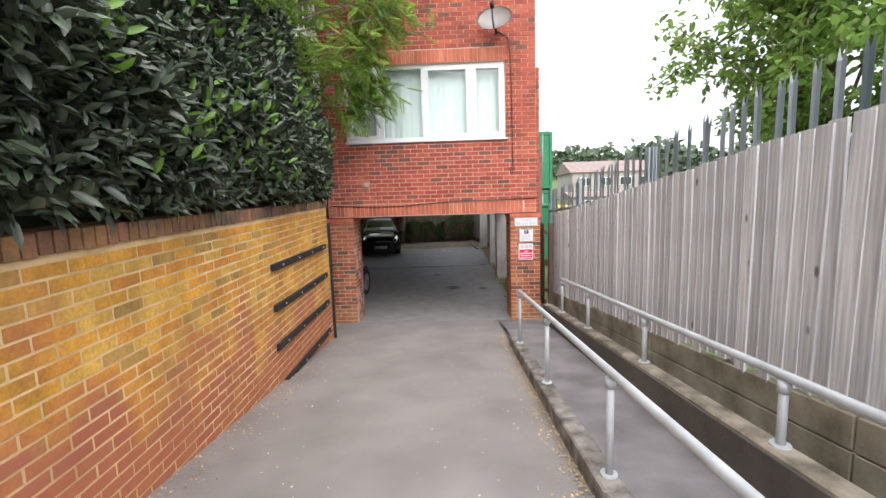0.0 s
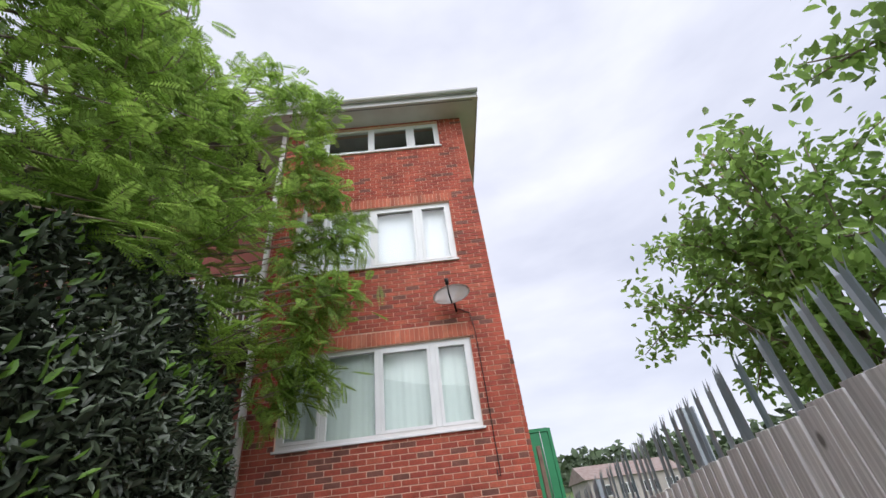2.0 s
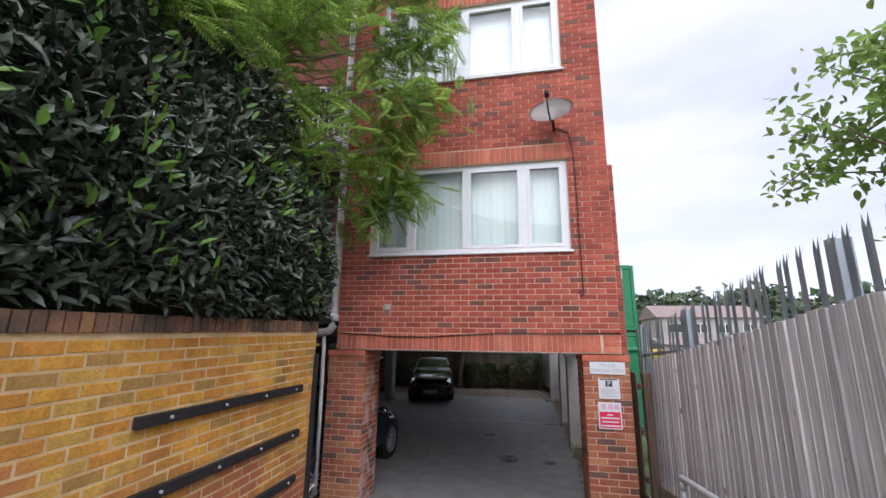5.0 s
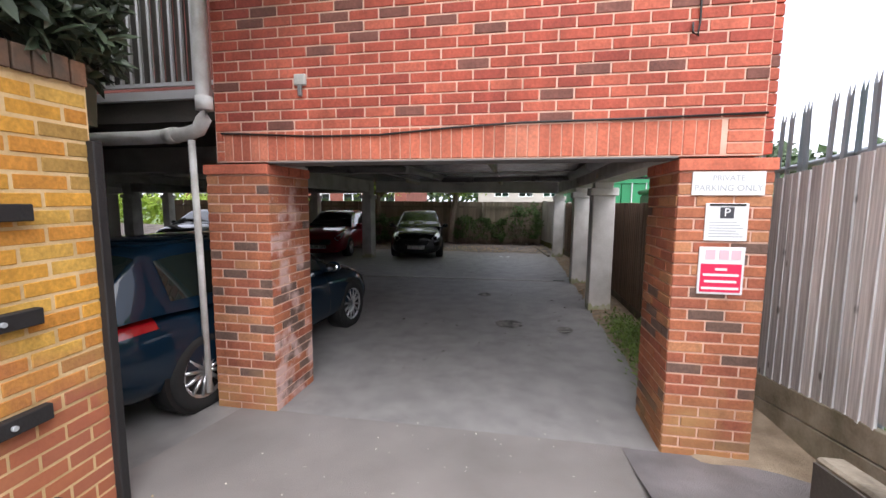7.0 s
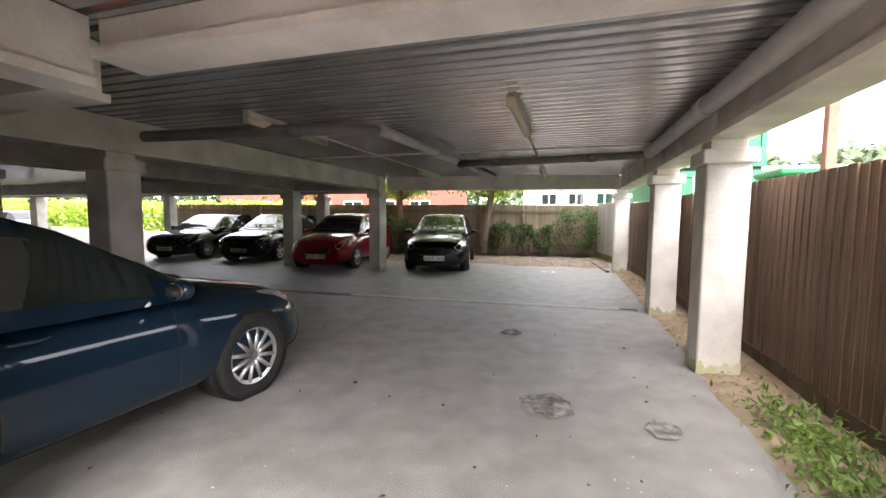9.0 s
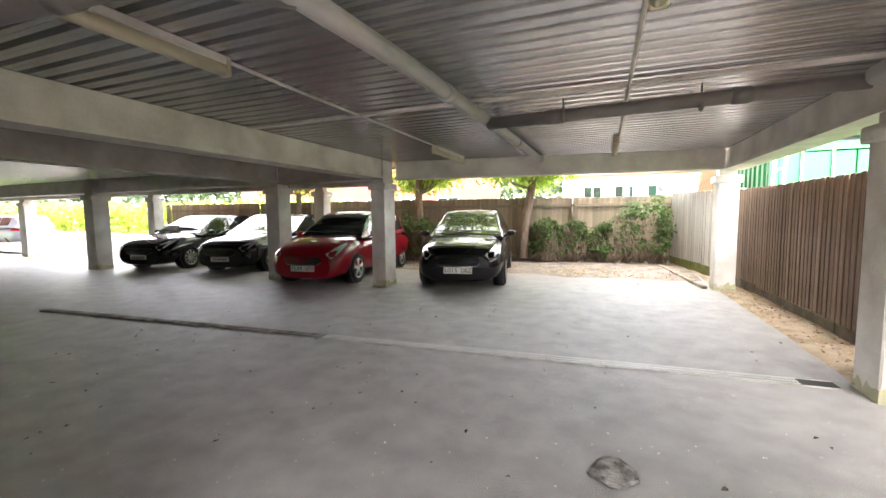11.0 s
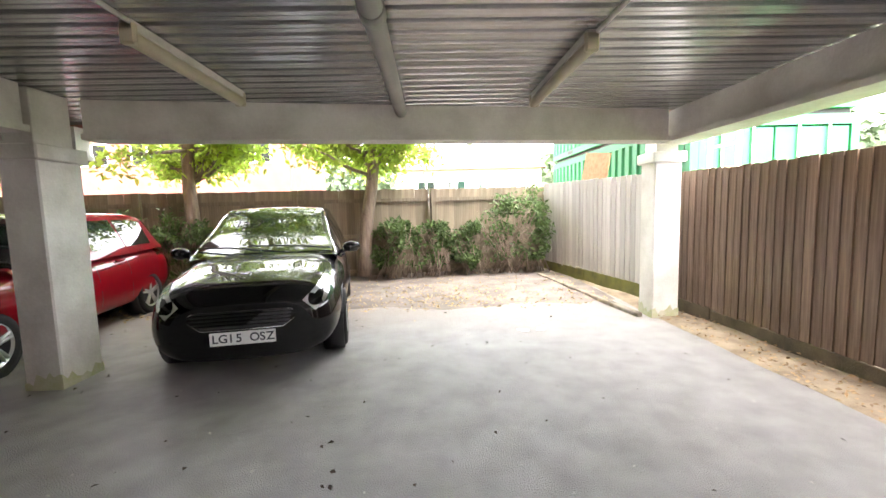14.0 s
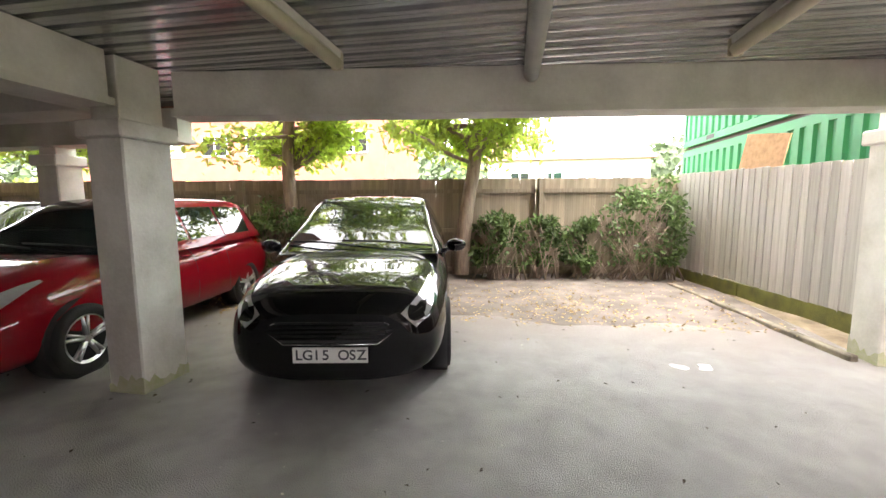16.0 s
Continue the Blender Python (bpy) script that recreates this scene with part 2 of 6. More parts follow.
M_WHITEPIPE = material("weathered_white_pipe", (0.8, 0.79, 0.77), 0.5, dark=(0.4, 0.37, 0.32), scale=5, bump=0.05, amount=0.6)
M_BLACK = material("black_plastic", (0.008, 0.008, 0.0085), 0.5, scale=6, bump=0.1, amount=0.4)
M_STRAP = material("black_painted_timber", (0.022, 0.02, 0.02), 0.7, scale=5, bump=0.3, amount=0.5)
M_STEEL = material("galvanised_tube", (0.56, 0.59, 0.61), 0.55, metal=0.25, dark=(0.36, 0.38, 0.38), scale=6, fine=50, bump=0.1, amount=0.6)
M_PALE = material("galvanised_palisade", (0.44, 0.48, 0.52), 0.5, metal=0.4, dark=(0.3, 0.33, 0.36), scale=3, fine=40, bump=0.08, amount=0.5, coords="World")
M_BOARD = material("weathered_grey_board", (0.8, 0.79, 0.785), 0.88, dark=(0.36, 0.35, 0.352), scale=5, fine=60, bump=0.4, amount=0.75, vary=0.2, stretch=(8, 8, 0.35))


def add_knots(m, size=5.5, dark=(0.09, 0.075, 0.065)):
    """Scattered dark oval knots over a board."""
    t = m.node_tree
    p = t.nodes["Principled BSDF"]
    src = p.inputs["Base Color"].links[0].from_socket
    geo = t.nodes.new("ShaderNodeNewGeometry")
    mp = t.nodes.new("ShaderNodeMapping")
    mp.inputs["Scale"].default_value = (1, 1, 0.55)
    t.links.new(geo.outputs["Position"], mp.inputs["Vector"])
    v = t.nodes.new("ShaderNodeTexVoronoi")
    v.inputs["Scale"].default_value = size
    t.links.new(mp.outputs["Vector"], v.inputs["Vector"])
    mr = t.nodes.new("ShaderNodeMapRange")
    mr.inputs["From Min"].default_value, mr.inputs["From Max"].default_value = 0.06, 0.13
    mr.inputs["To Min"].default_value, mr.inputs["To Max"].default_value = 0.85, 0.0
    t.links.new(v.outputs["Distance"], mr.inputs["Value"])
    mx = t.nodes.new("ShaderNodeMixRGB")
    mx.inputs["Color2"].default_value = (*dark, 1)
    t.links.new(mr.outputs["Result"], mx.inputs["Fac"])
    t.links.new(src, mx.inputs["Color1"])
    t.links.new(mx.outputs["Color"], p.inputs["Base Color"])


add_knots(M_BOARD)
M_BROWN = material("brown_stained_board", (0.28, 0.195, 0.14), 0.85, dark=(0.12, 0.08, 0.058), scale=5, fine=60, bump=0.4, amount=0.8, vary=0.2, stretch=(8, 8, 0.35))
M_PALEBOARD = material("pale_silvered_board", (0.55, 0.525, 0.505), 0.9, dark=(0.36, 0.345, 0.325), scale=4, fine=60, bump=0.35, amount=0.6, vary=0.16, stretch=(8, 8, 0.35))
M_BACKBOARD = material("greenish_fence_board", (0.3, 0.255, 0.19), 0.9, dark=(0.17, 0.145, 0.1), scale=4, fine=60, bump=0.35, amount=0.7, vary=0.22, stretch=(8, 8, 0.35))
M_GRAVELBOARD = material("mossy_gravel_board", (0.42, 0.37, 0.29), 0.9, dark=(0.15, 0.13, 0.085), scale=3.5, fine=45, bump=0.4, amount=0.8, coords="World")
M_BROWNGRAVEL = material("dark_damp_gravel_board", (0.15, 0.12, 0.075), 0.9, dark=(0.06, 0.05, 0.032), scale=5, fine=60, bump=0.5, amount=0.8, coords="World")
M_MOSS = material("mossy_green_board", (0.2, 0.2, 0.05), 0.95, dark=(0.09, 0.09, 0.04), scale=5, fine=60, bump=0.5, amount=0.7, coords="World")
M_ALGAE = material("pale_algae", (0.42, 0.44, 0.22), 0.9, dark=(0.55, 0.53, 0.42), scale=9, fine=60, bump=0.2, amount=0.8, coords="World")
M_GREEN = material("green_container_paint", (0.022, 0.26, 0.105), 0.5, dark=(0.016, 0.18, 0.075), scale=2, fine=20, bump=0.05, amount=0.5, coords="World")
M_LEAF = material("dark_laurel_leaf", (0.105, 0.135, 0.082), 0.36, dark=(0.032, 0.046, 0.028), scale=3, fine=20, bump=0.0, amount=0.7, vary=0.55, island=True, coords="World", spec=0.5)
M_LEAF_Y = material("young_laurel_leaf", (0.16, 0.3, 0.045), 0.4, dark=(0.09, 0.19, 0.03), scale=3, bump=0.0, amount=0.6, vary=0.35, island=True, thin=0.3, coords="World")
M_FROND = material("bright_feathery_leaf", (0.3, 0.44, 0.085), 0.5, dark=(0.12, 0.2, 0.045), scale=1.5, bump=0.0, amount=0.7, vary=0.4, island=True, thin=0.5, coords="World")
M_BROAD = material("fresh_broad_leaf", (0.24, 0.355, 0.095), 0.45, dark=(0.13, 0.21, 0.05), scale=1.5, bump=0.0, amount=0.7, vary=0.4, island=True, thin=0.5, coords="World")
M_AUTUMN = material("yellow_green_leaf", (0.38, 0.46, 0.09), 0.5, dark=(0.22, 0.32, 0.06), scale=1.5, bump=0.0, amount=0.7, vary=0.35, island=True, thin=0.6, coords="World")
M_SHRUB = material("shrub_leaf", (0.1, 0.165, 0.05), 0.5, dark=(0.055, 0.095, 0.03), scale=2, bump=0.0, amount=0.7, vary=0.45, island=True, thin=0.3, coords="World")
M_BARK = material("grey_brown_bark", (0.36, 0.29, 0.23), 0.9, dark=(0.17, 0.13, 0.1), scale=6, fine=50, bump=0.7, amount=0.8, stretch=(3, 3, 0.6))
M_SOIL = material("leaf_littered_soil", (0.275, 0.238, 0.215), 0.95, dark=(0.145, 0.12, 0.105), scale=2.5, fine=60, bump=0.8, amount=0.9, coords="World")
M_WEED = material("weed_leaf", (0.2, 0.28, 0.07), 0.5, dark=(0.1, 0.16, 0.04), scale=2, bump=0.0, amount=0.7, vary=0.4, island=True, thin=0.35, coords="World")
M_GRAVEL = material("sandy_gravel", (0.44, 0.35, 0.25), 0.95, dark=(0.2, 0.15, 0.1), scale=4, fine=70, bump=0.9, amount=0.8, coords="World")
M_LITTER = material("dry_pale_leaf", (0.55, 0.4, 0.2), 0.8, scale=4, bump=0.0, amount=0.6, vary=0.45, island=True, coords="World")
M_STRIPLEAF = material("dry_fawn_leaf", (0.42, 0.28, 0.15), 0.85, scale=4, bump=0.0, amount=0.6, vary=0.45, island=True, coords="World")
M_DEBRIS = material("dead_dark_leaf", (0.07, 0.05, 0.035), 0.8, scale=4, bump=0.0, amount=0.6, vary=0.5, island=True, coords="World")
M_PEBBLE = material("pale_stone_chip", (0.6, 0.57, 0.5), 0.8, scale=8, bump=0.2, amount=0.4, vary=0.35, island=True, coords="World")
M_SIGN = material("white_sign_plate", (0.78, 0.79, 0.8), 0.4, scale=4, bump=0.0, amount=0.12)
M_SIGN_RED = material("red_sign_print", (0.75, 0.03, 0.1), 0.4, scale=4, bump=0.0, amount=0.15)
M_SIGN_PINK = material("pale_pink_print", (0.72, 0.5, 0.56), 0.4, scale=4, bump=0.0, amount=0.1)
M_INK = material("dark_print", (0.05, 0.05, 0.06), 0.5, scale=4, bump=0.0, amount=0.1)
M_GREYINK = material("faded_grey_print", (0.42, 0.44, 0.46), 0.5, scale=4, bump=0.0, amount=0.2)
M_FASCIA = material("grey_white_fascia", (0.62, 0.61, 0.61), 0.5, scale=3, bump=0.03, amount=0.3)
M_ROOF = material("dark_roof_felt", (0.1, 0.095, 0.09), 0.9, scale=3, bump=0.3, amount=0.5)
M_DISH = material("grey_dish_enamel", (0.5, 0.5, 0.5), 0.4, metal=0.2, dark=(0.38, 0.3, 0.25), scale=5, bump=0.02, amount=0.6)
M_CURTAIN = material("pale_green_net_curtain", (0.62, 0.7, 0.67), 0.85, dark=(0.55, 0.63, 0.6), scale=3, fine=30, bump=0.1, amount=0.5, stretch=(8, 1, 0.4))
# flat blue-white that stands in for sky reflected in the panes
M_SKYSHEET = material("sky_white_sheet", (0.8, 0.82, 0.86), 0.8, dark=(0.72, 0.74, 0.79), scale=1.2, fine=30, bump=0.02, amount=0.4)
# the dark grey carries the dimness of the rooms in the wall colour
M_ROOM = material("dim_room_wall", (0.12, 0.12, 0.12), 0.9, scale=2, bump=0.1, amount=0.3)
M_GLASS = glass_material("window_glass", (0.93, 0.97, 0.96))
M_LAMP = material("yellowed_lamp_diffuser", (0.6, 0.54, 0.4), 0.45, scale=4, bump=0.02, amount=0.35)
M_GRATE = material("cast_steel_grate", (0.62, 0.62, 0.6), 0.5, metal=0.5, scale=8, bump=0.2, amount=0.5)
M_OSB = material("strand_board", (0.5, 0.3, 0.16), 0.8, scale=14, fine=40, bump=0.3, amount=0.7)
M_FARBRICK = material("orange_brick_render", (0.26, 0.085, 0.065), 0.9, scale=2, fine=20, bump=0.2, amount=0.5, coords="World")
M_PALEWALL = material("pale_render", (0.42, 0.38, 0.35), 0.9, scale=1, fine=12, bump=0.2, amount=0.4, coords="World")
M_TILE = material("red_brown_roof_tile", (0.2, 0.085, 0.065), 0.85, scale=3, fine=18, bump=0.5, amount=0.6, coords="World")
M_FADED = material("faded_brown_roof", (0.3, 0.25, 0.23), 0.85, dark=(0.2, 0.13, 0.11), scale=2, fine=16, bump=0.4, amount=0.7, coords="World")
M_FARTREE = material("far_foliage", (0.11, 0.15, 0.075), 0.8, dark=(0.04, 0.065, 0.035), scale=0.6, fine=6, bump=0.6, amount=0.8, vary=0.3, island=True, coords="World")
M_GRASS = material("grass", (0.13, 0.19, 0.05), 0.9, dark=(0.07, 0.11, 0.035), scale=2, fine=30, bump=0.6, amount=0.8, coords="World")


# ---- mesh helpers ----
def box(bm, x0, x1, y0, y1, z0, z1, m=None):
    """Adds a box to bm, moved by m."""
    v = [Vector((x, y, z)) for z in (z0, z1) for x, y in ((x0, y0), (x1, y0), (x1, y1), (x0, y1))]
    v = [bm.verts.new(m @ p if m else p) for p in v]
    for f in ((0, 3, 2, 1), (4, 5, 6, 7), (0, 1, 5, 4), (1, 2, 6, 5), (2, 3, 7, 6), (3, 0, 4, 7)):
        bm.faces.new([v[i] for i in f])


def tube(bm, pts, r, seg=10, cap=True):
    """A round tube along the points; r one radius or one for each point."""
    rs = r if isinstance(r, (list, tuple)) else [r] * len(pts)
    pts = [Vector(p) for p in pts]
    rings = []
    for i, p in enumerate(pts):
        d = (pts[min(i + 1, len(pts) - 1)] - pts[max(i - 1, 0)]).normalized()
        a = d.cross(Vector((0, 0, 1)))
        a = (a if a.length > 1e-3 else d.cross(Vector((0, 1, 0)))).normalized()
        b = d.cross(a)
        rings.append([bm.verts.new(p + rs[i] * (math.cos(2 * math.pi * k / seg) * a + math.sin(2 * math.pi * k / seg) * b)) for k in range(seg)])
    for u, v in zip(rings, rings[1:]):
        for k in range(seg):
            f = bm.faces.new((u[k], u[(k + 1) % seg], v[(k + 1) % seg], v[k]))
            f.smooth = True
    if cap:
        bm.faces.new(rings[0])
        bm.faces.new(list(reversed(rings[-1])))


def bevel(bm, width, seg=1):
    bmesh.ops.bevel(bm, geom=list(bm.edges), offset=width, segments=seg, affect="EDGES", profile=0.6)


def mesh_of(name, bm, mat):
    bmesh.ops.recalc_face_normals(bm, faces=list(bm.faces))
    me = bpy.data.meshes.new(name)
    bm.to_mesh(me)
    bm.free()
    me.materials.append(mat)
    return me


def part(name, bm, mat, parent=None, label=""):
    """Links bm as one mesh object, under a thing or a part."""
    ob = new(name, mesh_of(name, bm, mat))
    ob.parent = parent
    return tagged(ob, label)


def boxpart(name, mat, parent, dims, label="", bev=0.0, m=None):
    bm = bmesh.new()
    box(bm, *dims, m)
    if bev:
        bevel(bm, bev)
    return part(name, bm, mat, parent, label)


def thing(name, label, category, at=None, group="", kind=""):
    ob = new(name)
    ob.empty_display_size = 0.1
    if at is not None:
        ob.matrix_basis = at
    return tagged(ob, label, category, group, kind)


def raw(name, verts, faces, mat, parent=None, label="", kind=""):
    me = bpy.data.meshes.new(name)
    me.from_pydata(verts, [], faces)
    me.materials.append(mat)
    ob = new(name, me)
    ob.parent = parent
    return tagged(ob, label, kind=kind)


BOXF = ((0, 3, 2, 1), (4, 5, 6, 7), (0, 1, 5, 4), (1, 2, 6, 5), (2, 3, 7, 6), (3, 0, 4, 7))
piece_meshes = {}


def brick_mesh(mat, sx, sy, sz):
    """A brick with slightly chamfered arrises, shared between alike pieces."""
    key = (mat.name, round(sx, 3), round(sy, 3), round(sz, 3))
    if key not in piece_meshes:
        bm = bmesh.new()
        box(bm, -sx / 2, sx / 2, -sy / 2, sy / 2, -sz / 2, sz / 2)
        bevel(bm, 0.003)
        piece_meshes[key] = mesh_of("brick", bm, mat)
    return piece_meshes[key]


def piece(name, me, parent, m):
    ob = new(name, me)
    ob.parent = parent
    ob.matrix_basis = m
    return ob


def courses(length, z0, z1, cl=0.225, ch=0.075, skip=lambda a, b, z: False, joint=0.006):
    """Stretcher bond: (start, end, bottom, top) of each brick, less the joints."""
    out = []
    for j in range(int(round((z1 - z0) / ch))):
        z = z0 + j * ch
        a = -(0.5 * cl if j % 2 else 0)
        while a < length - 1e-4:
            s, e = max(a, 0), min(a + cl, length)
            e = length if length - e < 0.05 else e
            if e - s > 0.045 and not skip(s, e, z + ch / 2):
                out.append((s + joint, e - joint, z + joint, z + ch - joint))
            a += cl
    return out



# ---- ground ----
SLOPE = 0.117


def ramp_z(y):
    return -SLOPE * y if y < 0 else 0.0


def sheet(name, mat, label, x0, x1, ys, zf, nx=2, rough=0.0, seed=0):
    """A strip of ground over x0..x1 at the given y stations, with height zf(x, y)."""
    vs, fs = [], []
    xs = [x0 + (x1 - x0) * i / (nx - 1) for i in range(nx)]
    for y in ys:
        for x in xs:
            vs.append((x, y, zf(x, y) + (rough * noise.noise(Vector((x * 1.3, y * 1.3, seed))) if rough else 0)))
    for j in range(len(ys) - 1):
        for i in range(nx - 1):
            k = j * nx + i
            fs.append((k, k + 1, k + nx + 1, k + nx))
    ob = raw(name, vs, fs, mat)
    ob.data.polygons.foreach_set("use_smooth", [True] * len(fs))
    return tagged(ob, label, "ground", kind="structure")


def span(a, b, step):
    n = max(1, int(round((b - a) / step)))
    return [a + (b - a) * i / n for i in range(n + 1)]


sheet("ground", M_GRASS, "open grassy ground reaching out to the horizon", -400, 400, [-400, -60, 0, 60, 400], lambda x, y: -0.06)
sheet("floor", M_ASPHALT, "worn dark tarmac car park floor with pale dust", -33, 2.0, span(0, 14.2, 0.4), lambda x, y: 0.0, 66, 0.0012)
sheet("forecourt", M_ASPHALT, "dark tarmac under the access balcony beside the pillar", -33, -1.7, span(-1.4, 0.02, 0.3), lambda x, y: 0.0, 20, 0.0012)
sheet("road", M_RAMP, "sloping grey tarmac drive with litter at its edges", -1.95, 1.12, span(-15, 0.02, 0.3), lambda x, y: ramp_z(y), 9, 0.003, 3)
sheet("pavement", M_PATH, "narrow raised tarmac path between two handrails", 1.06, 2.1, span(-15, 0.0, 0.3), lambda x, y: ramp_z(y) + 0.1 * min(1, max(0.02, (-0.2 - y) / 1.2)), 4, 0.003, 5)
sheet("soil_strip", M_GRAVEL, "strip of sandy gravel and moss along the fence", 1.42, 2.3, span(-0.4, 15.2, 0.2), lambda x, y: -0.03 + 0.05 * min(1, (x - 1.42) / 0.13) + max(0, (x - 1.5)) * 0.02, 16, 0.03, 9)
sheet("verge", M_SOIL, "narrow strip of soil between the low wall and the fence", 1.9, 2.45, span(-15, -0.7, 0.3), lambda x, y: ramp_z(y) + 0.06, 4, 0.03, 17)
sheet("leafy_ground", M_SOIL, "bare earth parking edge under dry leaves", -33, 1.45, span(11.5, 15.6, 0.15), lambda x, y: -0.02 + 0.045 * min(1, max(0, (y - 11.5) / 0.8)) + 0.012 * noise.noise(Vector((x * 3.1, y * 3.1, 2.0))) + max(0, y - 13.6 - 0.17 * (x + 6)) * 0.13, 110, 0.018, 13)
sheet("neighbour_ground", M_GRASS, "rough ground beyond the fence", 2.42, 60, span(-40, 0, 2), lambda x, y: ramp_z(max(y, -12)) - 0.02, 8, 0.05, 21)

sheet("hillside", M_GRASS, "green hillside rising far beyond the yard", 6, 160, span(26, 160, 6), lambda x, y: -0.05 + max(0, y - 30) * 0.085 * min(1, (x - 6) / 10), 20, 0.3, 31)

# raised garden behind the brick wall
g = thing("garden_bank", "raised earth bank behind the brick wall, with an unseen light-blocking step", "bank", kind="structure")
boxpart("earth", M_SOIL, g, (-40, -1.98, -30, -1.5, -0.5, 2.2))
boxpart("retaining_face", M_DARKCONC, g, (-40, -1.98, -1.5, -1.35, -0.5, 2.2))
# second step, out of view, added to keep skylight off the left floor
boxpart("earth", M_SOIL, g, (-40, -3.1, -1.34, -0.6, -0.5, 2.25))
boxpart("retaining_face", M_DARKCONC, g, (-40, -3.1, -0.6, -0.45, -0.5, 2.25))

# kerb and low wall of the raised path
def sloped_bar(bm, x0, x1, y0, y1, lo, hi, step=1.2):
    ys = span(y0, y1, step)
    for a, b in zip(ys, ys[1:]):
        v = [bm.verts.new((x, y, ramp_z(y) + dz)) for dz in (lo, hi) for x, y in ((x0, a), (x1, a), (x1, b - 0.006), (x0, b - 0.006))]
        for f in BOXF:
            bm.faces.new([v[i] for i in f])


bm = bmesh.new()
sloped_bar(bm, 1.02, 1.16, -15, -1.95, -0.2, 0.135, 0.9)
bevel(bm, 0.012)
tagged(part("kerb", bm, M_KERB), "dark concrete edging kerb beside the drive", "kerb", kind="structure")
bm = bmesh.new()
sloped_bar(bm, 1.78, 1.91, -15, -0.7, -0.2, 0.4, 3.0)
bevel(bm, 0.015)
tagged(part("low_wall", bm, M_CONC), "low weathered concrete kerb wall under the handrail", "wall", kind="structure")
# a separate darker sheet covers the path side of the wall
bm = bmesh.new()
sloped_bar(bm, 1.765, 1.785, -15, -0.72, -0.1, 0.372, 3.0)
tagged(part("low_wall_face", bm, M_DARKCONC), "dark face of the low concrete wall", "wall", kind="structure")

bm = bmesh.new()
box(bm, 0, 3.3, -0.04, 0.04, -0.05, 0.055, Matrix.Translation((1.3, 10.95, 0)) @ Matrix.Rotation(radians(96.5), 4, "Z"))
bevel(bm, 0.012)
tagged(part("edging_kerb", bm, M_CONC), "pale concrete edging at the foot of the corner fence", "kerb", kind="structure")

# ---- the brick garden wall on the drive ----
wall_len = 9.0
# the face runs from (x, y) = (-1.71, -1.28) back towards the road
w_dir = Vector((math.sin(radians(2.0)), -math.cos(radians(2.0)), 0))
w_start = Vector((-1.71, -1.28, 0))
gw = thing("wall_garden", "yellow-stained brick retaining wall with soldier coping beside the drive", "wall", kind="structure")
wm = Matrix.Translation(w_start) @ Matrix.Rotation(math.atan2(w_dir.y, w_dir.x), 4, "Z")
# the courses fall gently away from the tower
lean = Matrix.Identity(4)
lean[2][0] = -0.026
wf = wm @ lean
boxpart("mortar_core", M_MORTAR_Y, gw, (0, wall_len, -0.28, 0.0, -0.3, 2.345), m=wf)
near, rest = [], []
for a, b, z0, z1 in courses(wall_len, 0.04, 2.24, joint=0.0072):
    mid_y = w_start.y + w_dir.y * (a + b) / 2
    if z1 < ramp_z(mid_y) - 0.05:
        continue
    (near if 0.0 < a < 3.4 and z0 > 0.75 else rest).append((a, b, z0, z1))


def lay_m(parent, mat, m, bricks, single, depth=0.03, proud=0.003):
    """Bricks on a face that looks along +y of m."""
    vs, fs = [], []
    for a, b, z0, z1 in bricks:
        j = random.uniform(-0.002, 0.002)
        if single:
            piece("brick", brick_mesh(mat, b - a, depth, z1 - z0), parent, m @ Matrix.Translation(((a + b) / 2, proud - depth / 2 + j, (z0 + z1) / 2)))
        else:
            k = len(vs)
            vs += [m @ Vector((x, y, z)) for z in (z0, z1) for x, y in ((a, proud - depth), (b, proud - depth), (b, proud + j), (a, proud + j))]
            fs += [[k + i for i in f] for f in BOXF]
    if vs:
        raw("brickwork", vs, fs, mat, parent, kind="stuff")


lay_m(gw, M_YEL, wf, near[:300], True)
lay_m(gw, M_YEL_J, wf, near[300:] + rest, False)
# end face of the wall
em = Matrix.Translation(w_start) @ Matrix.Rotation(math.atan2(w_dir.y, w_dir.x) + math.pi / 2, 4, "Z")
lay_m(gw, M_YEL_J, em @ Matrix.Translation((-0.28, 0, 0)), courses(0.28, 0.04, 2.24), False)
# brick-on-edge coping
for i in range(118):
    piece("coping_brick", brick_mesh(M_COPE, 0.066, 0.3, 0.105), gw, wf @ Matrix.Translation((0.038 + i * 0.0762, -0.13, 2.302 + random.uniform(-0.003, 0.003))))
# black timber straps bolted to the wall end, following the drive
for z in (1.67, 1.24, 0.82, 0.38):
    strap = thing("wall_strap", "black timber strip bolted along the brick wall", "strap", group="straps on the wall")
    boxpart("strip", M_STRAP, strap, (0.3, 2.25 if z > 0.5 else 2.1, 0.01, 0.05, z - 0.035, z + 0.035), bev=0.004, m=wm)
    for k in range(4):
        bm = bmesh.new()
        tube(bm, [wm @ Vector((0.45 + k * 0.52, 0.045, z)), wm @ Vector((0.45 + k * 0.52, 0.062, z))], 0.011, 8)
        part("bolt", bm, M_STEEL, strap, "steel bolt head")
# end post of the wall
post = thing("gate_post", "black timber post fixed to the end of the brick wall", "post")
boxpart("post", M_STRAP, post, (-0.03, 0.02, -0.03, 0.04, 0.1, 2.0), bev=0.005, m=wm)

